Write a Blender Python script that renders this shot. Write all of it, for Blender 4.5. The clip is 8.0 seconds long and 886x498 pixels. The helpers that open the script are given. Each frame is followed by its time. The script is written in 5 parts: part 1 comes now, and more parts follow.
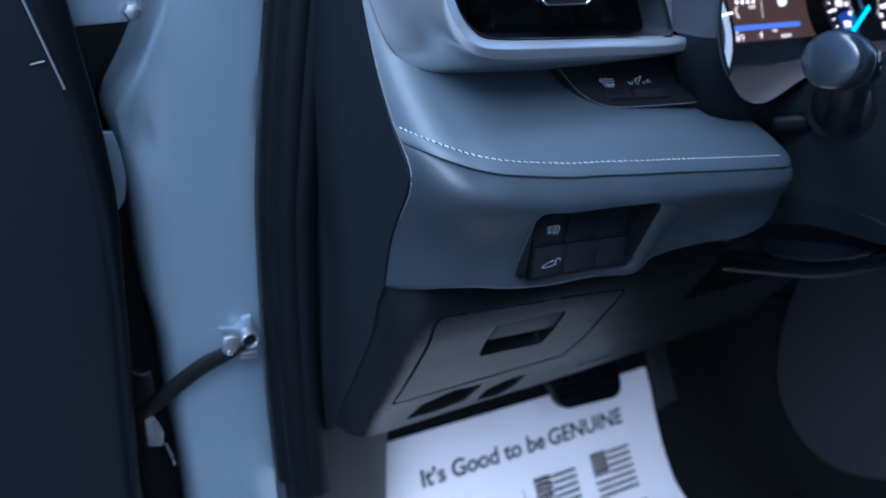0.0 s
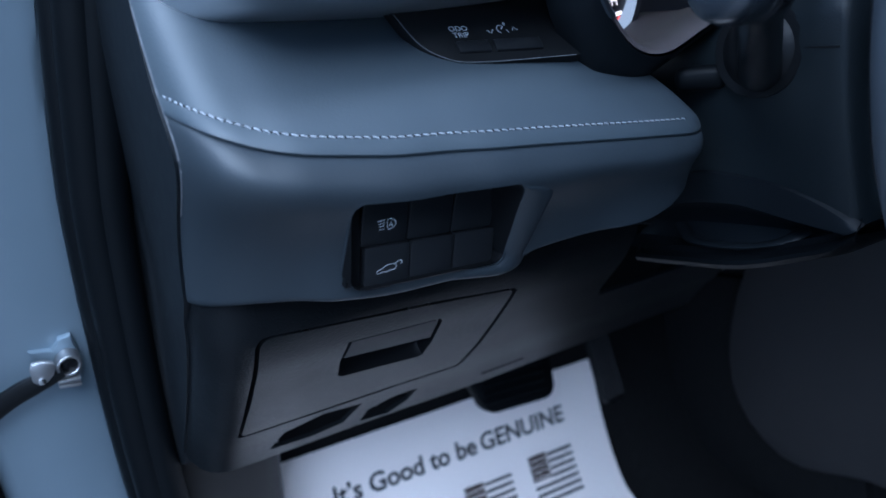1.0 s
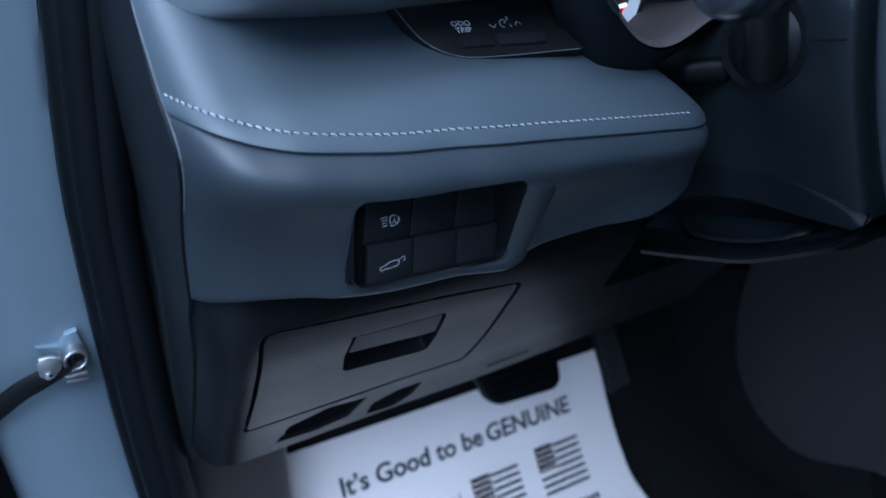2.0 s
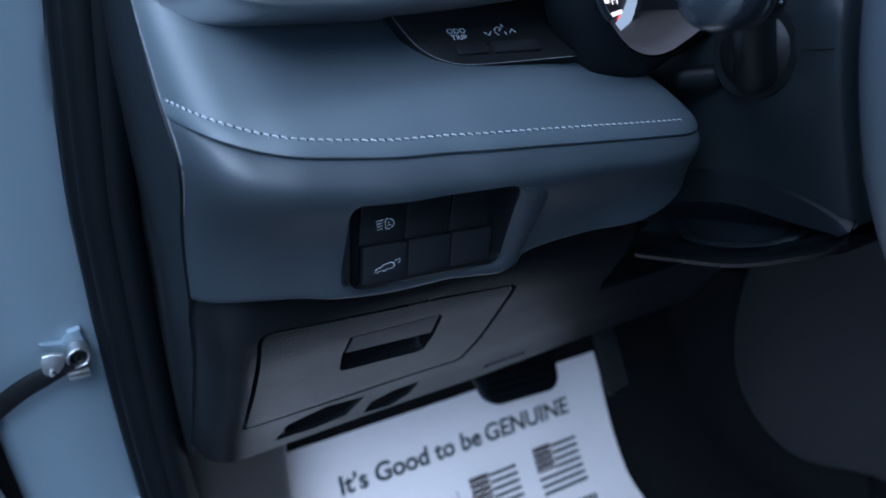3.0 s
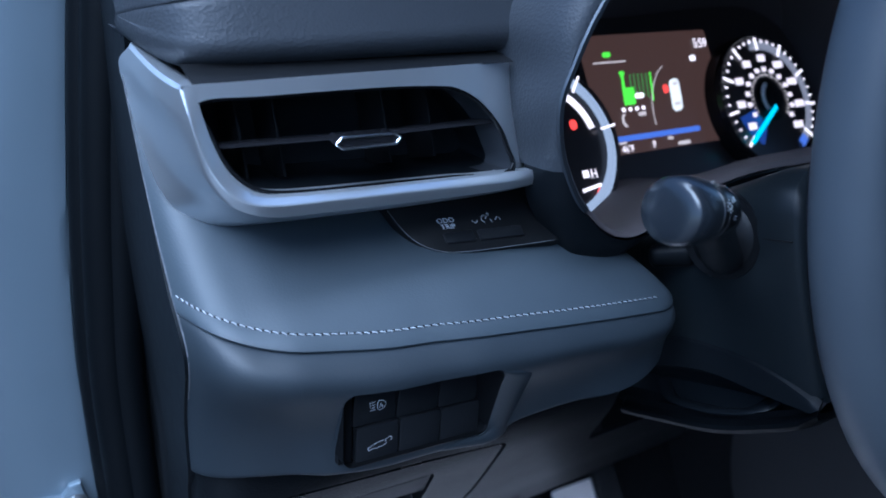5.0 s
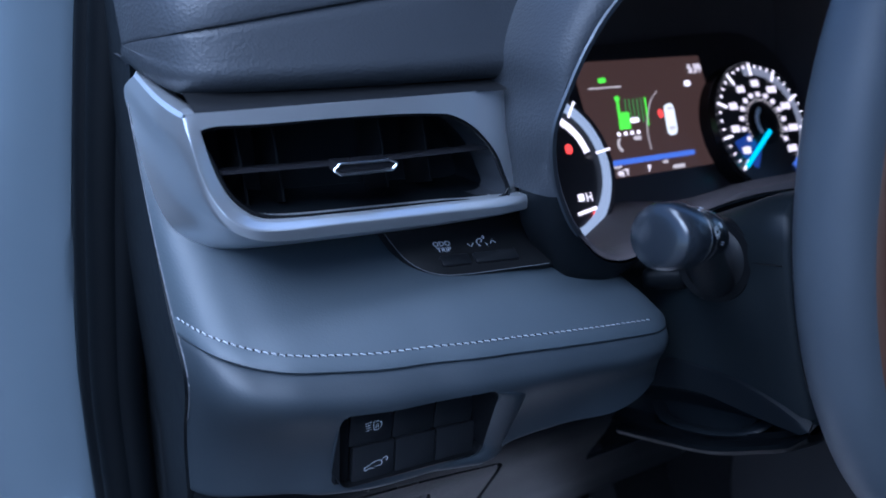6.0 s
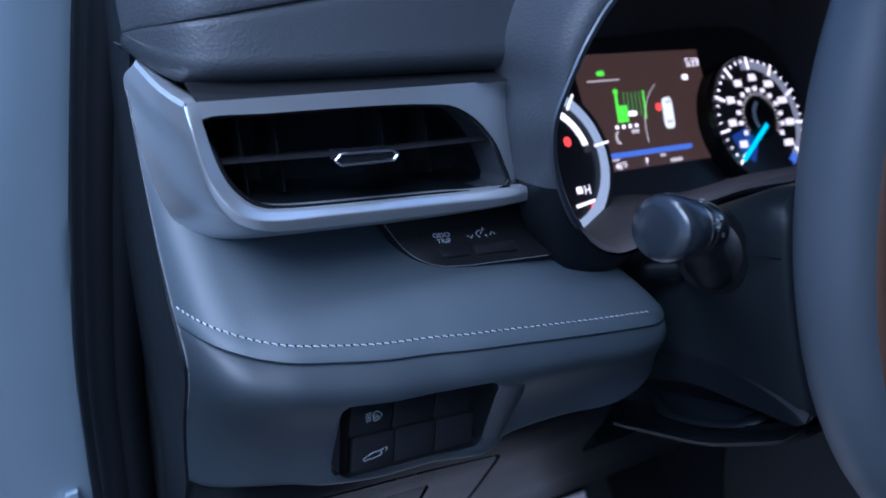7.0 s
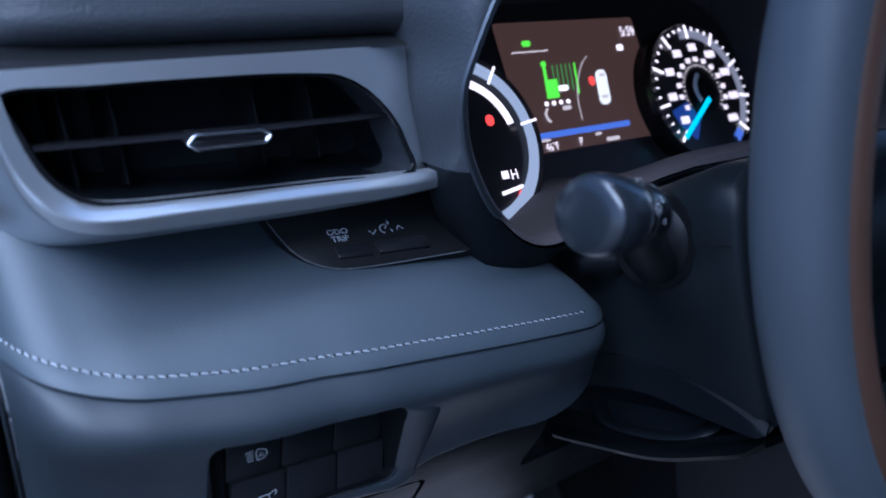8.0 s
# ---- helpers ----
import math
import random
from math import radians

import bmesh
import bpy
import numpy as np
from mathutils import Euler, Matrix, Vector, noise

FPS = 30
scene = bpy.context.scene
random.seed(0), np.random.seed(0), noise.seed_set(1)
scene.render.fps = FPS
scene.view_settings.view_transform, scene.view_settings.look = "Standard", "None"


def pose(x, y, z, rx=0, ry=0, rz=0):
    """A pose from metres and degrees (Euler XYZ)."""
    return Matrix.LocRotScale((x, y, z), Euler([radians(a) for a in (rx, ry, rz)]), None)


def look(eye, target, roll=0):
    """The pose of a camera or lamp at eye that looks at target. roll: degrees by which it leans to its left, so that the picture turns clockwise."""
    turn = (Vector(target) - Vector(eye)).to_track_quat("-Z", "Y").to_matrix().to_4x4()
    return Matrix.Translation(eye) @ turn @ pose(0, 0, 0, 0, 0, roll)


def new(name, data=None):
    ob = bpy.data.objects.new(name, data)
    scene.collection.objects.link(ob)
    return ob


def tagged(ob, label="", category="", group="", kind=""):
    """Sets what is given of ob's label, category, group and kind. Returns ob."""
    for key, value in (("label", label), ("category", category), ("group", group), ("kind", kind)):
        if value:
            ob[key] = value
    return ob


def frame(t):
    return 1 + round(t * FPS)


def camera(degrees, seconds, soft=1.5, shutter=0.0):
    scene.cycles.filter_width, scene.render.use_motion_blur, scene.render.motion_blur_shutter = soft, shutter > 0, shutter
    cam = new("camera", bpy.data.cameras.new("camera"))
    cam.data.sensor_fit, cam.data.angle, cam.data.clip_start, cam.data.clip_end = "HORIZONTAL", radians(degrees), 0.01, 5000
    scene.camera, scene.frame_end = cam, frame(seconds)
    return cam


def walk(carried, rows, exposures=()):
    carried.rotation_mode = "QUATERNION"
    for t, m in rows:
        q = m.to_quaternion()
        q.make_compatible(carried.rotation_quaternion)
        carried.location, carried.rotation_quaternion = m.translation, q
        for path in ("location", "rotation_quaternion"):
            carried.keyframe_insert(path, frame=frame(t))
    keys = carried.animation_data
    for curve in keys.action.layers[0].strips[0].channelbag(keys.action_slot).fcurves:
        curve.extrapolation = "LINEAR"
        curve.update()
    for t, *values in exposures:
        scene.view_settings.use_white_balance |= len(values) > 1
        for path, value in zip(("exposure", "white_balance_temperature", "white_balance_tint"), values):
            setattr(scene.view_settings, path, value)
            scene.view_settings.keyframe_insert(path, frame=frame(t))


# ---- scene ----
cam = camera(60.9, 8.0, soft=1.7)
cam.data.dof.use_dof, cam.data.dof.focus_distance, cam.data.dof.aperture_fstop = True, 0.37, 7.5
METRES, EYE, TILT, LEAN, TURN = 0.28, 0.85, -27.0, -2.5, -29.5
ROWS = [
    (0.0, 0, 0, 0, 0, -0, -0),
    (0.1, 0.0189, 0.0326, 0.0032, -0.2036, -0.1243, 0.2059),
    (0.2, 0.0385, 0.0679, 0.0066, -0.4328, -0.2561, 0.4309),
    (0.3, 0.0649, 0.1159, 0.0114, -0.7465, -0.4343, 0.7371),
    (0.4, 0.1002, 0.1765, 0.0173, -1.1227, -0.6662, 1.1193),
    (0.5, 0.1372, 0.2295, 0.0221, -1.39, -0.89, 1.44),
    (0.7, 0.2105, 0.2962, 0.0264, -1.4827, -1.2256, 1.7779),
    (1.0, 0.2821, 0.3463, 0.0298, -1.35, -1.6, 2.01),
    (1.5, 0.2834, 0.3561, 0.0399, -1.06, -2.29, 2.22),
    (3.0, 0.3055, 0.3228, 0.0475, -0.47, -2.44, 1.81),
    (3.5, 0.3067, 0.3156, 0.0581, -0.41, -1.6, 1.69),
    (4.0, 0.3106, 0.3044, 0.0814, -0.43, 0, 1.72),
    (4.3, 0.3184, 0.2692, 0.1527, -0.4988, 2.5251, 1.7661),
    (4.4, 0.3209, 0.2595, 0.1706, -0.5055, 3.17, 1.7716),
    (4.5, 0.322, 0.2553, 0.1772, -0.5, 3.44, 1.77),
    (4.7, 0.325, 0.2476, 0.1859, -0.463, 3.9062, 1.7558),
    (6.0, 0.3447, 0.2064, 0.2017, -0.07, 6, 1.56),
    (6.5, 0.3243, 0.1927, 0.1937, -0.28, 5.88, 1.33),
    (7.0, 0.3307, 0.2068, 0.1959, -0.67, 5.58, 1.39),
    (7.5, 0.3741, 0.2964, 0.2142, -1.96, 5.27, 2.15),
    (8.0, 0.4181, 0.4213, 0.2215, -4.22, 4.84, 3.69),
]
walk(cam, [(t, pose(0, 0, EYE, TILT, LEAN, TURN) @ pose(METRES * x, METRES * y, METRES * z, 90 + pitch, roll, yaw)) for t, x, y, z, yaw, pitch, roll in ROWS],
     exposures=[(0.0, 1.74, 4700, 9), (0.5, 1.60, 4760, 7), (1.5, 1.50, 4820, 7), (4.0, 1.48, 4780, 5), (6.0, 1.46, 4700, 13), (8.0, 1.36, 4780, 14)])

# ---------------------------------------------------------------- world and light
world = bpy.data.worlds.new("sky")
scene.world = world
world.use_nodes = True
wn = world.node_tree.nodes
sky = wn.new("ShaderNodeTexSky")
sky.sky_type, sky.sun_disc = "NISHITA", False
sky.sun_elevation, sky.sun_rotation = radians(59), radians(215)
sky.air_density, sky.dust_density, sky.ozone_density = 1.0, 1.5, 2.0
world.node_tree.links.new(sky.outputs[0], wn["Background"].inputs[0])
wn["Background"].inputs[1].default_value = 0.065

sun = new("sun", bpy.data.lights.new("sun", "SUN"))
sun.data.energy, sun.data.angle, sun.data.color = 2.9, radians(60), (0.96, 0.98, 1.0)
sun.matrix_world = look((0, 0, 0), (0.29, 0.31, -0.905))


# ---------------------------------------------------------------- materials
def material(name, color, rough=0.5, metal=0.0, grain=0.0, size=0.001, mottle=0.0, mottle_size=0.03, kind="noise", coat=0.0, vary=0.0, spec=0.5):
    """A surface with fine relief (grain, cell size in metres), mottled colour and roughness at a larger scale."""
    m = bpy.data.materials.new(name)
    m.use_nodes = True
    nt = m.node_tree
    b = nt.nodes["Principled BSDF"]
    b.inputs["Base Color"].default_value = (*color, 1)
    b.inputs["Roughness"].default_value = rough
    b.inputs["Metallic"].default_value = metal
    b.inputs["Coat Weight"].default_value = coat
    b.inputs["Coat Roughness"].default_value = 0.08
    b.inputs["Specular IOR Level"].default_value = spec
    tc = nt.nodes.new("ShaderNodeTexCoord")
    if mottle:
        n = nt.nodes.new("ShaderNodeTexNoise")
        n.inputs["Scale"].default_value, n.inputs["Detail"].default_value = 1 / mottle_size, 5
        nt.links.new(tc.outputs["Object"], n.inputs["Vector"])
        r = nt.nodes.new("ShaderNodeMapRange")
        r.inputs[3].default_value, r.inputs[4].default_value = 1 - mottle, 1 + mottle
        nt.links.new(n.outputs[0], r.inputs[0])
        mix = nt.nodes.new("ShaderNodeVectorMath")
        mix.operation = "SCALE"
        mix.inputs[0].default_value = color
        nt.links.new(r.outputs[0], mix.inputs["Scale"])
        nt.links.new(mix.outputs[0], b.inputs["Base Color"])
        q = nt.nodes.new("ShaderNodeMapRange")
        q.inputs[3].default_value, q.inputs[4].default_value = max(0.02, rough * (1 - mottle)), min(1, rough * (1 + mottle))
        n2 = nt.nodes.new("ShaderNodeTexNoise")
        n2.inputs["Scale"].default_value, n2.inputs["Detail"].default_value = 2.3 / mottle_size, 6
        nt.links.new(tc.outputs["Object"], n2.inputs["Vector"])
        nt.links.new(n2.outputs[0], q.inputs[0])
        nt.links.new(q.outputs[0], b.inputs["Roughness"])
    if vary:
        info = nt.nodes.new("ShaderNodeObjectInfo")
        hsv = nt.nodes.new("ShaderNodeMapRange")
        hsv.inputs[3].default_value, hsv.inputs[4].default_value = 1 - vary, 1 + vary
        nt.links.new(info.outputs["Random"], hsv.inputs[0])
        sc = nt.nodes.new("ShaderNodeVectorMath")
        sc.operation = "SCALE"
        sc.inputs[0].default_value = color
        nt.links.new(hsv.outputs[0], sc.inputs["Scale"])
        nt.links.new(sc.outputs[0], b.inputs["Base Color"])
    if grain:
        bump = nt.nodes.new("ShaderNodeBump")
        bump.inputs["Strength"].default_value, bump.inputs["Distance"].default_value = grain, size * 0.25
        if kind == "cells":
            v = nt.nodes.new("ShaderNodeTexVoronoi")
            v.feature = "SMOOTH_F1"
            v.inputs["Smoothness"].default_value = 0.3
            v.inputs["Scale"].default_value = 1 / size
            warp = nt.nodes.new("ShaderNodeTexNoise")
            warp.inputs["Scale"].default_value = 0.7 / size
            add = nt.nodes.new("ShaderNodeMixRGB")
            add.inputs[0].default_value = size * 0.2
            nt.links.new(tc.outputs["Object"], warp.inputs["Vector"])
            nt.links.new(tc.outputs["Object"], add.inputs[1])
            nt.links.new(warp.outputs["Color"], add.inputs[2])
            nt.links.new(add.outputs[0], v.inputs["Vector"])
            nt.links.new(v.outputs["Distance"], bump.inputs["Height"])
        elif kind == "brushed":
            mp = nt.nodes.new("ShaderNodeMapping")
            mp.inputs["Scale"].default_value = (0.03, 1, 1)
            v = nt.nodes.new("ShaderNodeTexNoise")
            v.inputs["Scale"].default_value, v.inputs["Detail"].default_value = 1 / size, 3
            nt.links.new(tc.outputs["Object"], mp.inputs["Vector"])
            nt.links.new(mp.outputs[0], v.inputs["Vector"])
            nt.links.new(v.outputs[0], bump.inputs["Height"])
        else:
            v = nt.nodes.new("ShaderNodeTexNoise")
            v.inputs["Scale"].default_value, v.inputs["Detail"].default_value = 1 / size, 4
            nt.links.new(tc.outputs["Object"], v.inputs["Vector"])
            nt.links.new(v.outputs[0], bump.inputs["Height"])
        nt.links.new(bump.outputs[0], b.inputs["Normal"])
    return m


def glow(name, color, strength):
    m = bpy.data.materials.new(name)
    m.use_nodes = True
    b = m.node_tree.nodes["Principled BSDF"]
    b.inputs["Base Color"].default_value = (0.02, 0.02, 0.02, 1)
    b.inputs["Emission Color"].default_value = (*color, 1)
    b.inputs["Emission Strength"].default_value = strength
    b.inputs["Roughness"].default_value = 0.3
    return m


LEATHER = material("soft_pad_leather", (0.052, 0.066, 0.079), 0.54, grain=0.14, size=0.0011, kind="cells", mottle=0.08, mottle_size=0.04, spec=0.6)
RIMLEATHER = material("rim_leather", (0.086, 0.099, 0.114), 0.5, grain=0.12, size=0.0010, kind="cells", mottle=0.1, mottle_size=0.03, spec=0.4)
PEBBLE = material("pebbled_leather", (0.050, 0.055, 0.063), 0.44, grain=0.45, size=0.0015, kind="cells", mottle=0.08, mottle_size=0.03, spec=0.35)
# same skin as LEATHER, with the lower face's shade put into a darker base
SHADEDPAD = material("lower_pad_shaded", (0.0235, 0.0305, 0.0378), 0.50, grain=0.12, size=0.0011, kind="cells", mottle=0.08, mottle_size=0.05, spec=0.5)
PLASTIC = material("grained_dark_plastic", (0.0066, 0.0076, 0.0089), 0.37, grain=0.45, size=0.0012, kind="cells", mottle=0.1, mottle_size=0.03, spec=0.17)
SMOOTHPLASTIC = material("smooth_dark_plastic", (0.0062, 0.0080, 0.0102), 0.45, grain=0.1, size=0.0008, mottle=0.1, mottle_size=0.02, spec=0.18)
SHROUD = material("column_plastic", (0.0105, 0.0138, 0.0162), 0.40, grain=0.3, size=0.0008, kind="cells", mottle=0.1, mottle_size=0.03, spec=0.25)
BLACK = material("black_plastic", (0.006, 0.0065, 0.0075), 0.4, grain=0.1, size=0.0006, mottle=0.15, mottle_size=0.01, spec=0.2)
GLOSS = material("gloss_black_plastic", (0.012, 0.012, 0.014), 0.16, mottle=0.2, mottle_size=0.02)
GLOSSWALL = material("duct_wall_plastic", (0.035, 0.038, 0.044), 0.3, grain=0.1, size=0.0006, mottle=0.1, mottle_size=0.01, spec=0.6)
BUTTON = material("switch_black", (0.012, 0.013, 0.015), 0.34, grain=0.12, size=0.0005, mottle=0.1, mottle_size=0.01, spec=0.3)
SATIN = material("satin_silver_trim", (0.70, 0.73, 0.76), 0.29, metal=0.82, grain=0.015, size=0.0006, kind="brushed", mottle=0.04, mottle_size=0.03)
HOODSTRIP = material("hood_strip_grey", (0.09, 0.10, 0.115), 0.4, metal=0.8, mottle=0.06, mottle_size=0.01)
CHROME = material("chrome", (0.88, 0.89, 0.90), 0.22, metal=1.0, mottle=0.1, mottle_size=0.01)
STEEL = material("zinc_steel", (0.42, 0.42, 0.43), 0.46, metal=1.0, grain=0.12, size=0.002, mottle=0.15, mottle_size=0.006)
RUBBER = material("black_rubber", (0.0026, 0.0034, 0.0044), 0.5, grain=0.15, size=0.0008, mottle=0.15, mottle_size=0.02, spec=0.12)
PAINT = material("silver_blue_paint", (0.205, 0.255, 0.30), 0.34, metal=0.35, mottle=0.05, mottle_size=0.05, coat=0.5, grain=0.02, size=0.002)
CARPET = material("dark_carpet", (0.008, 0.008, 0.0085), 0.95, grain=1.0, size=0.0018, mottle=0.3, mottle_size=0.01, spec=0.1)
CONSOLE = material("console_plastic", (0.027, 0.0265, 0.0280), 0.6, grain=0.4, size=0.0012, kind="cells", mottle=0.1, mottle_size=0.05, spec=0.2)
DOORTRIM = material("door_trim_dark", (0.0058, 0.0080, 0.0115), 0.6, grain=0.4, size=0.0012, kind="cells", mottle=0.12, mottle_size=0.04, spec=0.2)
PAPER = material("white_paper", (0.81, 0.745, 0.715), 0.6, grain=0.15, size=0.003, mottle=0.03, mottle_size=0.06)
PANELBLACK = material("satin_black_panel", (0.008, 0.0085, 0.0095), 0.42, mottle=0.1, mottle_size=0.02, spec=0.25)
LINING = material("hood_lining_brown", (0.115, 0.098, 0.098), 0.6, grain=0.2, size=0.0008, mottle=0.08, mottle_size=0.03, spec=0.3)
KNOB = material("satin_black_knob", (0.009, 0.010, 0.012), 0.24, mottle=0.05, mottle_size=0.01, spec=1.0)
KNOBCAP = material("satin_grey_cap", (0.020, 0.024, 0.030), 0.26, mottle=0.05, mottle_size=0.01, spec=0.9)
BROWNHIDE = material("brown_leather", (0.10, 0.052, 0.033), 0.5, grain=0.15, size=0.001, kind="cells", mottle=0.1, mottle_size=0.02)
INKBROWN = material("printed_brown", (0.045, 0.03, 0.026), 0.6, mottle=0.15, mottle_size=0.01)
INK = material("printed_ink", (0.03, 0.032, 0.035), 0.6, mottle=0.15, mottle_size=0.01)
THREAD = material("pale_thread", (0.52, 0.54, 0.57), 0.7, grain=0.5, size=0.0005, vary=0.12)
PRINT = material("white_print", (0.75, 0.77, 0.8), 0.5, mottle=0.05, mottle_size=0.003)
EDGE = material("raw_pad_edge", (0.11, 0.115, 0.125), 0.7, grain=1.0, size=0.001, mottle=0.7, mottle_size=0.002)
HEADLINER = material("headliner_cloth", (0.45, 0.45, 0.45), 0.9, grain=0.4, size=0.001, mottle=0.05, mottle_size=0.05)
ASPHALT = material("weathered_asphalt", (0.045, 0.045, 0.047), 0.9, grain=1.0, size=0.008, mottle=0.3, mottle_size=0.05)
# base raised to stand in for sky haze on the unbuilt cover glass
DIALFACE = material("hazed_dial_face", (0.03, 0.026, 0.027), 0.3, mottle=0.1, mottle_size=0.01)
GLINT = material("hub_glint_silver", (0.78, 0.80, 0.84), 0.35, metal=0.2, mottle=0.05, mottle_size=0.01)
G_WHITE = glow("lit_white", (1.0, 0.78, 0.68), 0.72)
G_GREEN = glow("lit_green", (0.18, 0.75, 0.03), 0.5)
G_BLUE = glow("lit_blue", (0.12, 0.2, 0.6), 0.35)
G_CYAN = glow("lit_cyan", (0.05, 0.5, 0.6), 0.6)
G_RED = glow("lit_red", (1.0, 0.06, 0.04), 0.6)
G_DIM = glow("lit_dim_white", (0.9, 0.7, 0.58), 0.32)
G_NUM = glow("lit_numerals", (1.0, 0.76, 0.68), 0.5)
G_CREAM = glow("lit_cream", (0.9, 0.8, 0.66), 0.5)
G_NAVY = glow("lit_navy", (0.04, 0.09, 0.4), 0.18)
G_GREENDIM = glow("lit_dim_green", (0.14, 0.45, 0.08), 0.2)
# dim glow in place of the light a silver scale ring would catch
G_RING = glow("glow_scale_ring", (0.62, 0.55, 0.56), 0.16)
# glow stands in for daylight on the power dial's silver ring
G_SILVER = glow("daylit_silver_ring", (0.66, 0.68, 0.74), 0.24)
G_BROWN = glow("screen_backlight", (0.16, 0.075, 0.052), 0.155)


# ---------------------------------------------------------------- mesh tools
def thing(name, at, label, category, group="", kind=""):
    e = new(name)
    e.location = at
    e.empty_display_size = 0.02
    return tagged(e, label, category, group, kind)


def link_mesh(name, me, mat, parent=None, label="", smooth=True):
    if mat:
        me.materials.append(mat)
    if smooth:
        for p in me.polygons:
            p.use_smooth = True
        me.set_sharp_from_angle(angle=radians(38))
    ob = new(name, me)
    if parent:
        ob.parent = parent
        if parent.data is None:
            ob.matrix_parent_inverse = Matrix.Translation(-parent.location)
    if label:
        ob["label"] = label
    return ob


def part(name, bm, mat, parent=None, label="", smooth=True):
    """Links a bmesh as one mesh object under a thing or a part."""
    bmesh.ops.recalc_face_normals(bm, faces=bm.faces)
    me = bpy.data.meshes.new(name)
    bm.to_mesh(me)
    bm.free()
    return link_mesh(name, me, mat, parent, label, smooth)


def pch(x, xs, ys):
    """Smooth monotone interpolation through (xs, ys)."""
    xs, ys = np.asarray(xs, float), np.asarray(ys, float)
    h = np.diff(xs)
    d = np.diff(ys) / h
    m = np.zeros(len(xs))
    m[0], m[-1] = d[0], d[-1]
    for i in range(1, len(xs) - 1):
        if d[i - 1] * d[i] > 0:
            w1, w2 = 2 * h[i] + h[i - 1], h[i] + 2 * h[i - 1]
            m[i] = (w1 + w2) / (w1 / d[i - 1] + w2 / d[i])
    x = np.clip(x, xs[0], xs[-1])
    i = int(np.clip(np.searchsorted(xs, x) - 1, 0, len(xs) - 2))
    t = (x - xs[i]) / h[i]
    return float((2 * t**3 - 3 * t**2 + 1) * ys[i] + (t**3 - 2 * t**2 + t) * h[i] * m[i] + (-2 * t**3 + 3 * t**2) * ys[i + 1] + (t**3 - t**2) * h[i] * m[i + 1])


def spline(points, n, closed=False):
    """n points at even steps along a Catmull-Rom curve."""
    p = [Vector(q) for q in points]
    k = len(p)
    dense = []
    for i in range(k if closed else k - 1):
        a, b, c, d = (p[(i + j) % k] if closed else p[min(max(i + j, 0), k - 1)] for j in (-1, 0, 1, 2))
        for s in range(16):
            t = s / 16
            dense.append(0.5 * (2 * b + (c - a) * t + (2 * a - 5 * b + 4 * c - d) * t**2 + (3 * b - a - 3 * c + d) * t**3))
    dense.append(p[0] if closed else p[-1])
    run = np.r_[0, np.cumsum([(dense[i + 1] - dense[i]).length for i in range(len(dense) - 1)])]
    out = []
    for u in np.linspace(0, run[-1], n, endpoint=not closed):
        i = int(np.clip(np.searchsorted(run, u) - 1, 0, len(dense) - 2))
        f = (u - run[i]) / max(run[i + 1] - run[i], 1e-9)
        out.append(dense[i].lerp(dense[i + 1], f))
    return out


def loft(rows, closed=False, caps=False, bm=None):
    """A skin over rows of points; closed joins each row's end to its start."""
    bm = bm or bmesh.new()
    v = [[bm.verts.new(p) for p in r] for r in rows]
    n = len(v[0])
    for a, b in zip(v, v[1:]):
        for j in range(n if closed else n - 1):
            k = (j + 1) % n
            bm.faces.new((a[j], a[k], b[k], b[j]))
    if caps:
        bm.faces.new(v[0])
        bm.faces.new(v[-1][::-1])
    return bm


def shell(rows, depth):
    """A skin over rows with thickness: depth is the offset of its back."""
    bm = loft(rows)
    off = Vector(depth)
    edges = [e for e in bm.edges if e.is_boundary]
    r = bmesh.ops.extrude_edge_only(bm, edges=edges)
    bmesh.ops.translate(bm, vec=off, verts=[g for g in r["geom"] if isinstance(g, bmesh.types.BMVert)])
    return bm


def tube(path, radius, seg=10, caps=True, bm=None, flat=1.0, up=(0, 0, 1)):
    """A round or flattened bar along a path; radius is a number or one for each point."""
    path = [Vector(p) for p in path]
    rows = []
    for i, p in enumerate(path):
        d = (path[min(i + 1, len(path) - 1)] - path[max(i - 1, 0)]).normalized()
        s = d.cross(Vector(up))
        s = s.normalized() if s.length > 1e-4 else Vector((1, 0, 0))
        u = s.cross(d)
        r = radius[i] if isinstance(radius, (list, tuple)) else radius
        rows.append([p + s * r * math.cos(a) + u * r * flat * math.sin(a) for a in np.linspace(0, 2 * math.pi, seg, endpoint=False)])
    return loft(rows, closed=True, caps=caps, bm=bm)


def rounded(w, h, r, n=5):
    """Outline of a rounded rectangle about the origin."""
    out = []
    for cx, cy, a0 in ((w / 2 - r, h / 2 - r, 0), (-w / 2 + r, h / 2 - r, 90), (-w / 2 + r, -h / 2 + r, 180), (w / 2 - r, -h / 2 + r, 270)):
        for k in range(n):
            a = radians(a0 + 90 * k / (n - 1))
            out.append((cx + r * math.cos(a), cy + r * math.sin(a)))
    return out


def slab(outline, fn, thick, bevel=0.0):
    """A plate with the outline (2D points), its front at fn(a, b, 0) and its back at fn(a, b, thick), with a rounded front edge."""
    c = np.mean(np.array(outline), axis=0)
    o = np.array(outline, float)

    def shrunk(d):
        v = o - c
        l = np.linalg.norm(v, axis=1, keepdims=True)
        return c + v * (1 - d / np.maximum(l, 1e-6))
    if bevel:
        levels = [(0, thick), (0, bevel), (bevel * 0.3, bevel * 0.3), (bevel, 0)]
    else:
        levels = [(0, thick), (0, 0)]
    bm = loft([[fn(a, b, d) for a, b in shrunk(i)] for i, d in levels], closed=True, caps=True)
    return bm


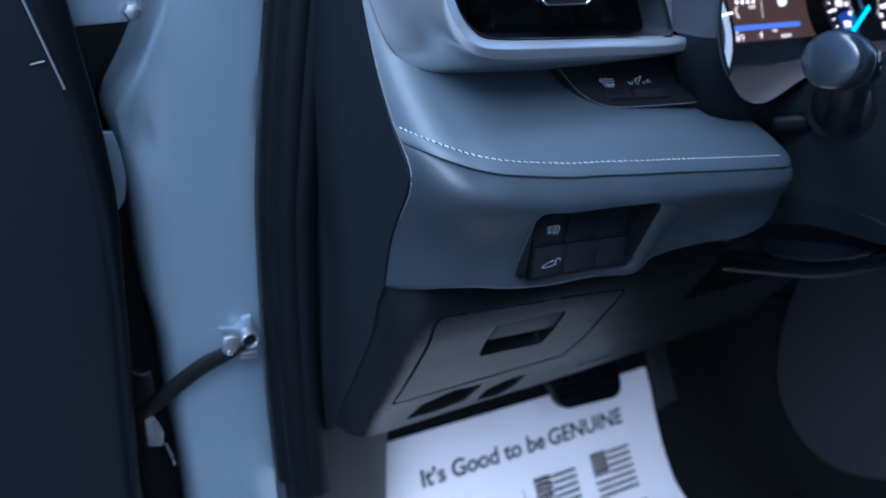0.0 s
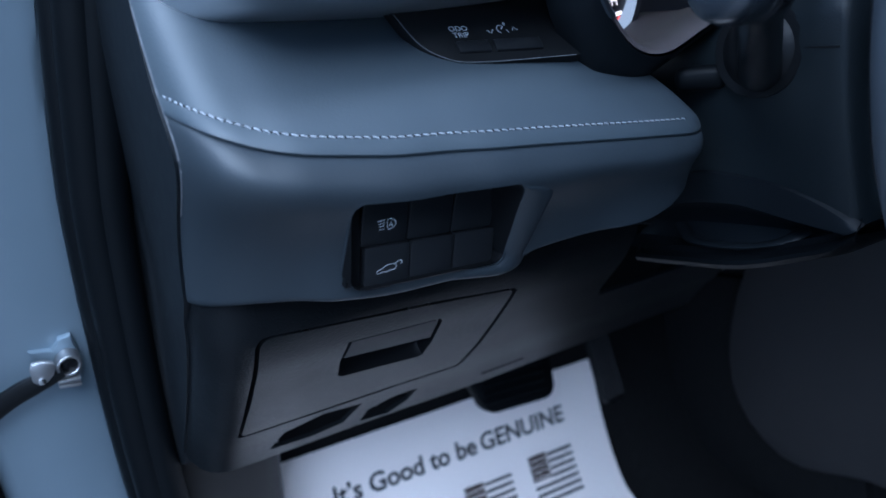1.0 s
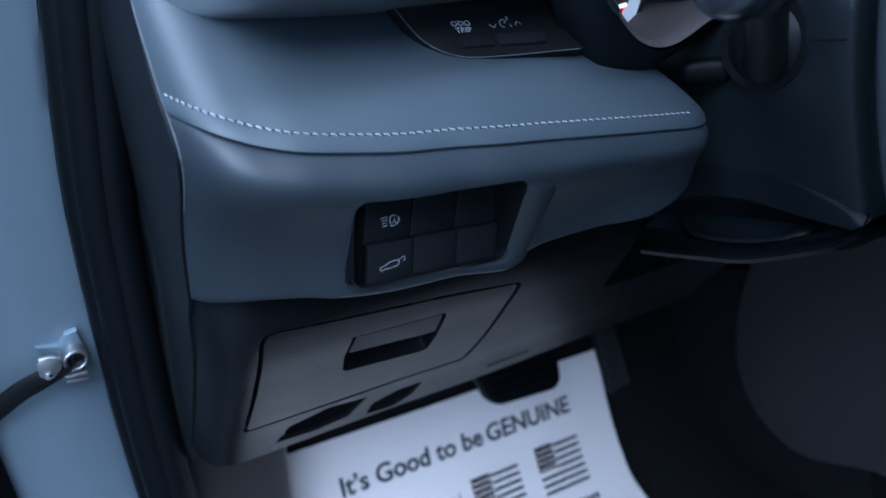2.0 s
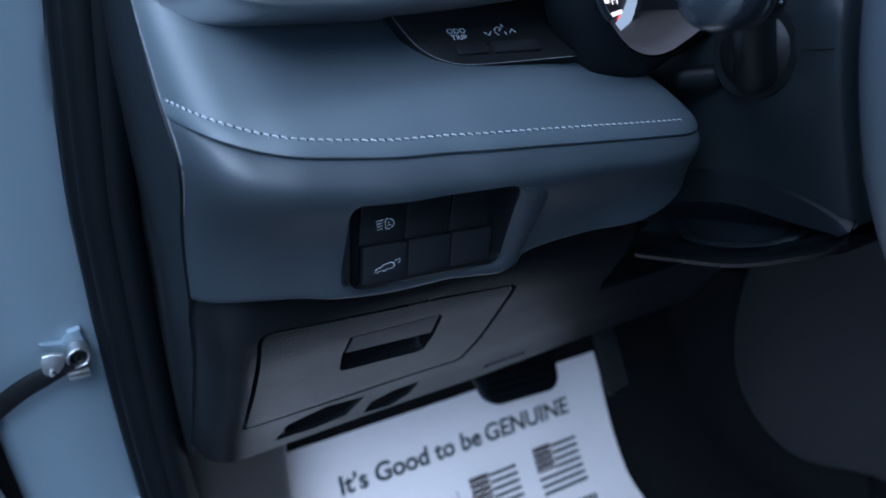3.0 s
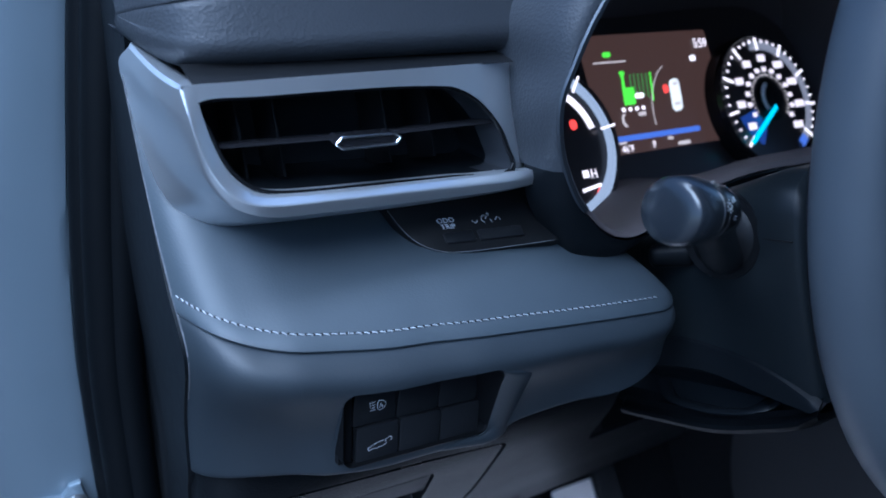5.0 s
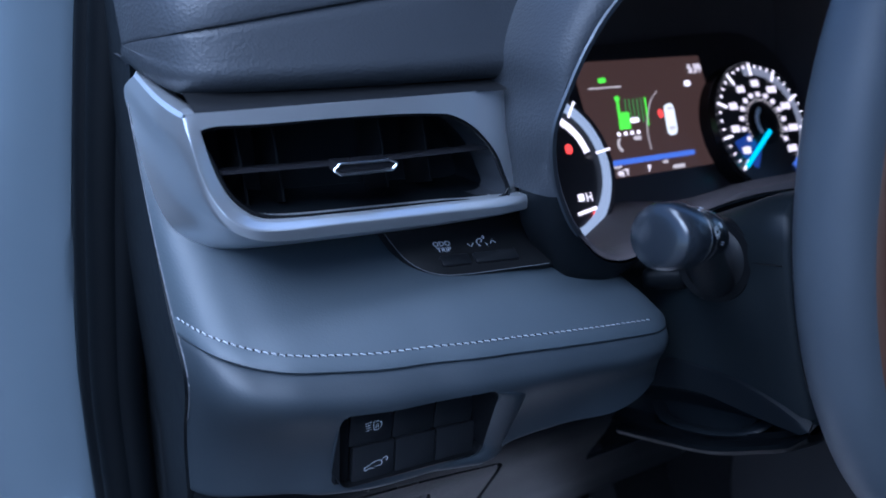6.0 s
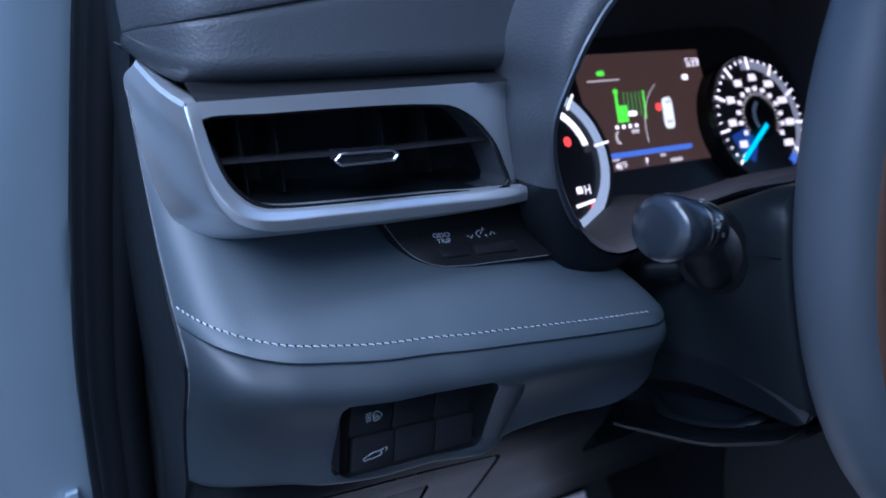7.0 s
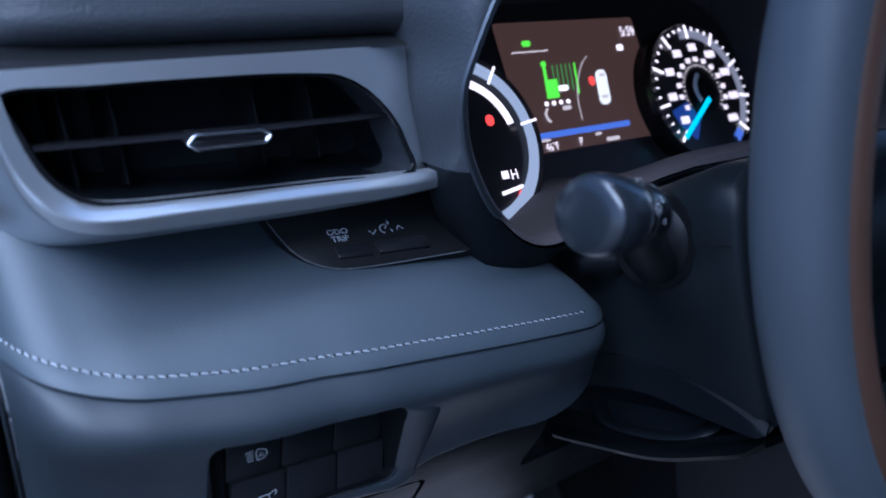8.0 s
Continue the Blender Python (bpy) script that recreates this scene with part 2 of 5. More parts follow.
def sheet(outline, holes, fn, step, depth=None):
    """A skin over a 2D domain with holes, mapped by fn(a, b); depth: how far its edges turn back."""
    from mathutils.geometry import delaunay_2d_cdt
    pts, edges = [], []
    for loop in (outline, *holes):
        s = len(pts)
        dense = []
        for i, p in enumerate(loop):
            q = loop[(i + 1) % len(loop)]
            k = max(1, int(math.dist(p, q) / step))
            dense += [(p[0] + (q[0] - p[0]) * j / k, p[1] + (q[1] - p[1]) * j / k) for j in range(k)]
        pts += dense
        edges += [(s + i, s + (i + 1) % len(dense)) for i in range(len(dense))]

    def inside(p, loop):
        c = False
        for i in range(len(loop)):
            a, b = loop[i], loop[i - 1]
            if (a[1] > p[1]) != (b[1] > p[1]) and p[0] < (b[0] - a[0]) * (p[1] - a[1]) / (b[1] - a[1]) + a[0]:
                c = not c
        return c
    o = np.array(outline)
    for a in np.arange(o[:, 0].min() + step / 2, o[:, 0].max(), step):
        for b in np.arange(o[:, 1].min() + step / 2, o[:, 1].max(), step):
            if inside((a, b), outline) and not any(inside((a, b), h) for h in holes):
                pts.append((a, b))
    v, _, f, *_ = delaunay_2d_cdt([Vector(p) for p in pts], edges, [], 0, 1e-7)
    bm = bmesh.new()
    bv = [bm.verts.new(fn(*p)) for p in v]
    for t in f:
        c = sum((v[i] for i in t), Vector((0, 0))) / len(t)
        if inside(c, outline) and not any(inside(c, h) for h in holes):
            bm.faces.new([bv[i] for i in t])
    bmesh.ops.delete(bm, geom=[w for w in bm.verts if not w.link_faces], context="VERTS")
    if depth is not None:
        r = bmesh.ops.extrude_edge_only(bm, edges=[e for e in bm.edges if e.is_boundary])
        bmesh.ops.translate(bm, vec=Vector(depth), verts=[g for g in r["geom"] if isinstance(g, bmesh.types.BMVert)])
    return bm


def box(size, m, bevel=0.0, seg=2):
    bm = bmesh.new()
    bmesh.ops.create_cube(bm, size=1, matrix=Matrix.Diagonal((*size, 1)))
    if bevel:
        bmesh.ops.bevel(bm, geom=list(bm.edges), offset=bevel, segments=seg, affect="EDGES", profile=0.6)
    bmesh.ops.transform(bm, matrix=m, verts=bm.verts)
    return bm


def lettering(name, body, size, fn, mat, parent, label="", bold=0.0, spacing=1.0):
    """Raised lettering; fn(a, b) lays its flat coordinates onto a surface."""
    cu = bpy.data.curves.new(name, "FONT")
    cu.body, cu.size, cu.offset, cu.space_character = body, size, bold, spacing
    cu.resolution_u = 4
    tmp = bpy.data.objects.new(name, cu)
    scene.collection.objects.link(tmp)
    me = bpy.data.meshes.new_from_object(tmp.evaluated_get(bpy.context.evaluated_depsgraph_get()))
    bpy.data.objects.remove(tmp)
    me.name = name
    for v in me.vertices:
        v.co = fn(v.co.x, v.co.y)
    me.materials.clear()
    return link_mesh(name, me, mat, parent, label, smooth=False)


def lines(name, strokes, width, fn, mat, parent, label=""):
    """Printed line drawing: strokes of 2D points, as thin raised ribbons laid by fn(a, b)."""
    bm = bmesh.new()
    for s in strokes:
        s = [Vector(p) for p in s]
        closed = (s[0] - s[-1]).length < 1e-7
        left, right = [], []
        for i, p in enumerate(s):
            a = s[i - 1] if i else (s[-2] if closed else p)
            b = s[i + 1] if i + 1 < len(s) else (s[1] if closed else p)
            d = (b - a).normalized()
            nrm = Vector((-d.y, d.x)) * width / 2
            left.append(bm.verts.new(fn(*(p + nrm))))
            right.append(bm.verts.new(fn(*(p - nrm))))
        for i in range(len(s) - 1):
            bm.faces.new((left[i], left[i + 1], right[i + 1], right[i]))
    return part(name, bm, mat, parent, label, smooth=False)


# ---------------------------------------------------------------- large structure
def ground():
    bm = bmesh.new()
    bmesh.ops.create_grid(bm, x_segments=2, y_segments=2, size=400, matrix=Matrix.Translation((0, 0, -0.45)))
    tagged(part("ground", bm, ASPHALT), "grey weathered asphalt ground under the parked car", "ground", kind="structure")


FLOOR_Y = (-1.6, 0.0, 0.30, 0.45, 0.49, 0.52, 0.57, 0.60, 0.64)
FLOOR_Z = (0.085, 0.085, 0.088, 0.104, 0.116, 0.142, 0.212, 0.272, 0.350)


def floor_z(y):
    return pch(y, FLOOR_Y, FLOOR_Z)


def cabin_floor():
    ys = list(np.linspace(-1.5, 0.2, 7)) + list(np.linspace(0.25, 0.64, 30)) + [0.70, 0.78]
    rows = [[Vector((x, y, (floor_z(y) if y <= 0.64 else 0.35 + (y - 0.64) * 2.2) - 0.006)) for x in np.linspace(0.16, 1.75, 24)] for y in ys]
    tagged(part("floor", shell(rows, (0, 0, -0.03)), CARPET), "black carpeted footwell floor rising to the bulkhead", "floor", kind="structure")


# side edge of the unseen roof, placed to shade the cabin
ROOF_EDGE = 0.045


def cabin_shell():
    wall = lambda n, size, at, mat, label: tagged(part(n, box(size, pose(*at), 0.004), mat), label, "wall", kind="structure")
    wall("wall_bulkhead", (1.6, 0.03, 0.75), (0.97, 0.80, 0.52), CARPET, "dark insulated bulkhead behind the dashboard")
    wall("wall_far_side", (0.05, 2.3, 0.85), (1.78, -0.3, 0.45), DOORTRIM, "dark lower trim on the far side of the cabin")
    wall("wall_dashboard_rest", (1.02, 0.42, 0.26), (1.26, 0.62, 0.72), LINING, "dark rest of the dashboard on the far side")
    wall("wall_cowl", (1.6, 0.34, 0.05), (0.97, 0.66, 0.875), LINING, "dark cowl shelf under the windscreen")
    # unseen wall added to hold back low light from the rear left
    wall("wall_near_side", (0.06, 0.95, 1.10), (0.10, -1.05, 0.75), DOORTRIM, "unseen dark wall added behind the front door opening to block light")
    wall("wall_rear", (1.75, 0.05, 1.27), (0.90, -1.5, 0.66), DOORTRIM, "dark rear trim closing the cabin")
    bm = sheet([(ROOF_EDGE, -1.6), (1.78, -1.6), (1.78, 0.24), (ROOF_EDGE + 0.03, 0.24)], [], lambda a, b: Vector((a, b, 1.30 - 0.25 * max(0, ROOF_EDGE + 0.12 - a))), 0.1, (0, 0, 0.04))
    tagged(part("ceiling", bm, HEADLINER), "unseen pale grey cloth headliner added over the cabin to block sky light", "ceiling", kind="structure")


# the hinge pillar: right edge, left edge (x) against height
PZ = (0.20, 0.34, 0.48, 0.61, 0.69, 0.77, 0.86, 0.98)
PR = (0.143, 0.140, 0.1365, 0.139, 0.146, 0.156, 0.170, 0.192)
LZ = (0.20, 0.39, 0.467, 0.52, 0.565, 0.606, 0.636, 0.668, 0.688, 0.701, 0.733, 0.753, 0.80, 0.98)
PL = (0.064, 0.063, 0.061, 0.0605, 0.0555, 0.0545, 0.0545, 0.0535, 0.0497, 0.0483, 0.0645, 0.0757, 0.092, 0.115)


def pillar_r(z):
    return pch(z, PZ, PR)


def door_pillar():
    rows = []
    for z in np.linspace(0.2, 0.98, 60):
        l, r = pch(z, LZ, PL), pillar_r(z)
        dent = 0.006 * math.exp(-(((z - 0.69) / 0.018) ** 2))
        row = []
        for k in np.linspace(0, 1, 22):
            round_l = 0.010 * max(0, 1 - k / 0.09) ** 2
            round_r = 0.006 * max(0, (k - 0.93) / 0.07) ** 2
            row.append(Vector((l + (r - l) * k, 0.497 - 0.004 * math.sin(math.pi * k) + round_l + round_r + 0.012 * max(0, z - 0.70) + dent * math.exp(-(((k - 0.16) / 0.09) ** 2)), z)))
        row.append(Vector((r + 0.012, 0.509 + 0.012 * max(0, z - 0.7), z)))
        rows.append(row)
    p = part("wall_door_pillar", shell(rows, (0.0, 0.03, 0)), PAINT)
    tagged(p, "silver-blue painted metal door hinge pillar", "pillar", kind="structure")
    # side of the painted pillar, coloured black in place of gap shade
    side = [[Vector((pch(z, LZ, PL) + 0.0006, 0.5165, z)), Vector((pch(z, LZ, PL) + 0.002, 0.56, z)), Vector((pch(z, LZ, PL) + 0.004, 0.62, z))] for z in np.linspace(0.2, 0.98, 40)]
    part("inner_flange", shell(side, (0.004, 0, 0)), BLACK, p, "inner flange coloured black for the shade in the gap")


def weatherstrip():
    t = thing("weatherstrip", (0.16, 0.47, 0.39), "black rubber weatherstrip round the door opening", "weatherstrip")
    zs = np.linspace(0.37, 0.98, 50)
    for name, off, y, r in (("lip", 0.0055, 0.487, 0.0095), ("bulb", 0.0135, 0.476, 0.0125), ("carrier", 0.0225, 0.4715, 0.0105)):
        path = [Vector((pillar_r(z) + off + 0.004 * max(0, 0.6 - z), y - 0.04 * max(0, 0.6 - z) * (off > 0.01), z)) for z in zs]
        part(name, tube(path, r, 14, up=(0, 1, 0)), RUBBER, t)


# ---------------------------------------------------------------- dashboard pad
SX = (0.173, 0.178, 0.184, 0.191, 0.199, 0.214, 0.233, 0.254, 0.275, 0.296, 0.32, 0.346, 0.376, 0.405, 0.415, 0.4215, 0.4245, 0.4255)
SY = (0.3485, 0.3345, 0.3243, 0.3175, 0.3122, 0.3045, 0.300, 0.2955, 0.2925, 0.288, 0.285, 0.282, 0.2805, 0.2800, 0.2815, 0.2865, 0.296, 0.345)
SZ = (0.7250, 0.7240, 0.7222, 0.7200, 0.7175, 0.7145, 0.712, 0.710, 0.709, 0.708, 0.7065, 0.7045, 0.7015, 0.6985, 0.6975, 0.6970, 0.6965, 0.692)
BX = (0.173, 0.178, 0.184, 0.190, 0.197, 0.214, 0.228, 0.261, 0.303, 0.318, 0.33, 0.36, 0.385, 0.40, 0.412, 0.420, 0.4245, 0.4255)
BY = (0.356, 0.3445, 0.3360, 0.3297, 0.3242, 0.315, 0.306, 0.298, 0.2965, 0.294, 0.291, 0.285, 0.277, 0.275, 0.277, 0.284, 0.296, 0.345)
BZ = (0.619, 0.6217, 0.6244, 0.6266, 0.6285, 0.6298, 0.6302, 0.6302, 0.6290, 0.6325, 0.638, 0.6425, 0.6455, 0.651, 0.6575, 0.664, 0.669, 0.672)


def seam(x):
    return pch(x, SX, SY), pch(x, SX, SZ)


def lower_edge(x):
    return pch(x, BX, BY), pch(x, BX, BZ)


SEAM_OUT = 0.0048


def stretch(x):
    """How much deeper the rounding lies where the pad turns back towards the door."""
    u = min(1, max(0, (x - 0.173) / 0.055))
    return 1 + 0.75 * (1 - u * u * (3 - 2 * u))


def front_y(x, z):
    """The swelling lower face of the pad between its lower edge and the seam."""
    ys, zs = seam(x)
    yb, zb = lower_edge(x)
    height = zs - 0.0065 - zb
    k = min(max((z - zb) / height, 0), 1)
    swell = 0.0112 * min(1, height / 0.062) * math.sin(math.pi * k ** 3.1)
    return yb + (ys - SEAM_OUT * stretch(x) - yb) * k - swell * (0.4 + 0.6 * stretch(x))


def end_turn(x):
    """How far the pad has turned the corner at its far end, 0 to 1."""
    return min(1, max(0, (x - 0.408) / 0.0165)) ** 1.5


def pad_top(x, k):
    """The upper skin: k 0 at the seam, 1 far under the vent; it sweeps up as a flank towards the door."""
    ys, zs = seam(x)
    rise = pch(k, (0, 0.03, 0.1, 0.3, 0.62, 1), (0, 0.0026, 0.0080, 0.0195, 0.034, 0.047))
    right = max(0.0, (x - 0.36) / 0.065)
    shelf = Vector((x - 0.016 * right ** 3 * min(1, k / 0.3), ys + (0.405 - ys) * k, zs + rise))
    flank = Vector((x, ys + (0.402 - ys) * k, zs + 0.088 * k - 0.010 * math.sin(math.pi * k)))
    w = min(1, max(0, (x - 0.1735) / 0.095))
    w = w * w * (3 - 2 * w)
    return flank.lerp(shelf, w)


PAD_X = list(np.linspace(0.173, 0.215, 22)) + list(np.linspace(0.22, 0.40, 50)) + list(0.40 + 0.0255 * np.sin(np.linspace(0.1, math.pi / 2, 24)))


def dashboard():
    d = thing("dashboard", (0.30, 0.35, 0.62), "dark blue-grey stitched leather dashboard end with switches below", "dashboard")
    # upper skin, rolled under at the seam
    rows = []
    for x in PAD_X:
        ys, zs = seam(x)
        e = end_turn(x)
        row = [Vector((x - d * e, ys + d * stretch(x) * (1 - e), zs - h)) for d, h in ((0.003, 0.0085), (-0.0030, 0.0076), (-0.0046, 0.0067), (-0.0051, 0.0056), (-0.0042, 0.0040), (-0.0024, 0.0020), (-0.0011, 0.0008))]
        row += [pad_top(x, k) for k in np.r_[0.0, 0.006, 0.02, np.linspace(0.05, 1, 18)]]
        rows.append(row)
    upper = part("upper_pad", shell(rows, (0.002, 0.004, -0.004)), LEATHER, d, "smooth blue-grey leather skin")
    # lower skin with the opening for the switches
    hole = [(a, b) for a, b in switch_outline(0.0)]
    outline = [(x, 0.0) for x in PAD_X] + [(x, 1.0) for x in PAD_X[::-1]]

    def skin(x, k):
        yb, zb = lower_edge(x)
        zs = seam(x)[1] - 0.0068
        z = zb + (zs - zb) * k
        tuck = 0.0018 * max(0, (k - 0.975) / 0.025) ** 2 + 0.006 * max(0, (0.06 - k) / 0.06) ** 2
        e = end_turn(x)
        flat = yb + (seam(x)[0] - SEAM_OUT * stretch(x) - yb) * k
        bulge = (flat - front_y(x, z)) * (1 - 0.6 * e)
        return Vector((x + (bulge - tuck) * e, flat - (bulge - tuck) * (1 - e), z))

    def to_k(x, z):
        zb, zs = lower_edge(x)[1], seam(x)[1] - 0.0068
        return (z - zb) / (zs - zb)
    sc = 12.0
    bm = sheet([(x * sc, k) for x, k in outline], [[(x * sc, to_k(x, z)) for x, z in hole]], lambda a, k: skin(a / sc, k), 0.02, (0.0, 0.012, 0.0))
    part("lower_pad", bm, SHADEDPAD, d, "blue-grey pad face below the seam, coloured darker for its shade")
    # stitches
    run = [Vector((x, *seam(x))) for x in np.linspace(0.1745, 0.412, 300)]
    path = spline(run[::6], 143)
    me = bpy.data.meshes.new("stitch")
    sb = tube([(-0.0015, 0, -0.0002), (-0.0011, 0, 0.0003), (0, 0, 0.0005), (0.0011, 0, 0.0003), (0.0015, 0, -0.0002)], [0.00014, 0.00022, 0.00026, 0.00022, 0.00014], 6)
    sb.to_mesh(me)
    sb.free()
    me.materials.append(THREAD)
    for a, b in zip(path[::2], path[1::2]):
        c, w = (a + b) / 2, (b - a).normalized()
        nrm = Vector((0, -0.55, 0.83))
        nrm = (nrm - w * nrm.dot(w)).normalized()
        q = Matrix((w, nrm.cross(w), nrm)).transposed().to_4x4()
        s = new("stitch", me)
        s.parent = upper
        s.matrix_basis = Matrix.Translation(c + Vector((0, 0.0002, -0.0004)) + nrm * 0.0004) @ q @ pose(0, 0, 0, 0, 0, random.uniform(-19, -10))
    hole = bpy.data.meshes.new("stitch_hole")
    sb = tube([(0, 0, -0.0006), (0, 0, 0.0001), (0, 0, 0.00015)], [0.00065, 0.00065, 0.0003], 7)
    sb.to_mesh(hole)
    sb.free()
    hole.materials.append(BLACK)
    for a, b in zip(path[1::2], path[2::2]):
        h = new("stitch_hole", hole)
        h.parent = upper
        h.matrix_basis = Matrix.Translation((a + b) / 2 + Vector((0, 0.0001, 0.0001))) @ pose(0, 0, 0, 34)
    # pale raw edge of the skin against the end cover
    rail = [pad_top(0.1732, k) for k in np.linspace(1, 0, 14)] + [Vector((0.1732, front_y(0.1732, z), z)) for z in np.linspace(0.712, 0.675, 10)]
    part("pad_edge", tube(rail, 0.0004, 6), EDGE, upper, "pale rough cut edge of the leather")
    # end cover towards the door
    out = [*[(front_y(0.173, z) + 0.0006, z) for z in np.linspace(0.714, 0.622, 14)], *[(panel_y(0.173, z) - 0.001, z) for z in np.linspace(0.605, 0.455, 12)], (0.445, 0.444), (0.475, 0.42), (0.488, 0.42), (0.49, 0.60), (0.492, 0.72), (0.50, 0.86), (0.43, 0.862), (0.40, 0.83), (0.404, 0.812), *[(pad_top(0.173, k).y + 0.0008, pad_top(0.173, k).z) for k in (0.9, 0.75, 0.6, 0.45, 0.3, 0.15, 0.05)]]

    def side(y, z):
        dent = 0.0035 * math.exp(-(((y - 0.455) / 0.022) ** 2) - ((z - 0.60) / 0.06) ** 2)
        return Vector((0.1715 + 0.004 * max(0, z - 0.72) / 0.1 - 0.10 * max(0, y - 0.468) + dent, y, z))
    part("end_cover", sheet(out, [], side, 0.008, (0.012, 0, 0)), SMOOTHPLASTIC, d, "smooth dark end cover beside the door opening")
    return d


# ---------------------------------------------------------------- switches in the pad
def switch_outline(grow):
    """Opening for the switches in (x, z), slightly sheared as the panel is."""
    out = []
    for a, b in rounded(0.0865 + 2 * grow, 0.0470 + 2 * grow, 0.006 + max(grow, 0), 9):
        a -= (0.0056 + 0.13 * b) * min(1, max(0, a / 0.043)) - 0.0022 * min(1, max(0, -a / 0.043))
        lift = 0.0052 * min(1, max(0, (a + 0.02) / 0.058)) * min(1, max(0, b / 0.022))
        out.append((0.2705 + a, 0.6618 + b - 0.075 * a + lift))
    return out


def switch_panel():
    s = thing("switch_panel", (0.27, 0.30, 0.66), "black panel of six switches in a grey bezel", "switch panel")
    rings = []

    def ease(v):
        v = min(1, max(0, v))
        return v * v * (3 - 2 * v)
    steps = [(-0.001, 0.016), (-0.001, 0.004), (0.0, 0.0008)]
    steps += [(0.0085 * u, 0.0008 * (1 - u) + 0.0014 * u * u - 0.0021 * math.sin(math.pi * u) ** 0.8) for u in np.linspace(0.08, 1, 11)]
    for grow, dy in steps:
        ring = []
        for (x, z), (x0, z0) in zip(switch_outline(grow), switch_outline(0)):
            prom = max(0.08, ease((0.652 - z0) / 0.012) * ease((x0 - 0.230) / 0.014), ease((x0 - 0.294) / 0.014) * ease((0.6870 - z0) / 0.008))
            if grow > 0:
                x, z = x0 + (x - x0) * prom, z0 + (z - z0) * prom
            x += (0.5 + 1.2 * ease((z0 - 0.640) / 0.03)) * ease((x0 - 0.298) / 0.010) * max(0, grow) * prom
            z = max(z, lower_edge(x)[1] - 0.0015)
            y = front_y(x, max(z, lower_edge(x)[1] + 0.002)) + (dy * prom if dy < 0 else dy) if dy < 0.003 else 0.2915 + dy
            ring.append(Vector((x, y, z)))
        rings.append(ring)
    part("bezel_well", loft(rings[:3], closed=True), BLACK, s, "dark wall of the opening")
    part("bezel", loft(rings[2:], closed=True), SHADEDPAD, s, "raised grey bezel round the switches")
    back = lambda a, b, d: Vector((a, 0.3045 + d, b))
    part("backing", slab(switch_outline(-0.0005), back, 0.004), BLACK, s)
    ends = lambda a, b, d: Vector((a, 0.2995 + d, b))
    part("end_rail", slab([(0.2295, 0.6425), (0.2365, 0.642), (0.2375, 0.679), (0.2325, 0.6805)], ends, 0.005, 0.0008), BLACK, s)
    icons = []
    for row in range(2):
        for col in range(3):
            cx = 0.2500 + 0.0233 * col
            cz = (0.6695 if row == 0 else 0.6483) - 0.085 * (cx - 0.25)
            o = [(cx + a + 0.10 * b, cz + b - 0.085 * a) for a, b in rounded(0.0227, 0.0205, 0.0012, 3)]
            fn = lambda a, b, d, cz=cz, row=row: Vector((a, 0.3004 - 0.0014 * row + d + (b - cz) * (0.07 if row else -0.03), b))
            icons.append(part("switch", slab(o, fn, 0.004, 0.0008), BUTTON, s, "black push switch with white symbol" if col == 0 else "blank black switch cover"))
    f0 = lambda a, b: Vector((0.2508 + a, 0.3001 - b * 0.03, 0.6690 + b - 0.05 * a))
    f1 = lambda a, b: Vector((0.2508 + a * 0.96, 0.2987 + b * 0.058, 0.6478 + b * 0.76 - 0.02 * a))
    arc = [(0.0009 + 0.0034 * math.cos(t), 0.0026 * math.sin(t)) for t in np.linspace(-math.pi / 2, math.pi / 2, 10)]
    lamp = [[(0.0005, -0.0026)] + arc + [(0.0005, 0.0026), (-0.0001, 0.0012), (-0.0001, -0.0012), (0.0005, -0.0026)]]
    lamp += [[(-0.0045 + 0.0002 * k, 0.0021 - 0.0014 * k), (-0.0011 - 0.0001 * k, 0.0024 - 0.0014 * k)] for k in range(4)]
    lamp += [[(0.0009, -0.0014), (0.0018, 0.0014), (0.0027, -0.0014)], [(0.0012, -0.0006), (0.0024, -0.0006)]]
    lines("lamp_symbol", lamp, 0.00025, f0, PRINT, icons[0], "white headlamp symbol")
    car = [(-0.0065, -0.0018), (-0.0062, -0.0002), (-0.0035, 0.0006), (-0.0018, 0.002), (0.0015, 0.0023), (0.0033, 0.0018), (0.0036, -0.0002), (0.0028, -0.0014), (-0.0008, -0.0017), (-0.0016, -0.0024), (-0.0026, -0.0017), (-0.0048, -0.0018), (-0.0054, -0.0026), (-0.0065, -0.0018)]
    gate = [(0.0033, 0.0018), (0.0052, 0.0034), (0.0066, 0.0034), (0.0068, 0.0016), (0.0058, 0.0008)]
    lines("tailgate_symbol", [car, gate], 0.00027, f1, PRINT, icons[3], "white car tailgate symbol")


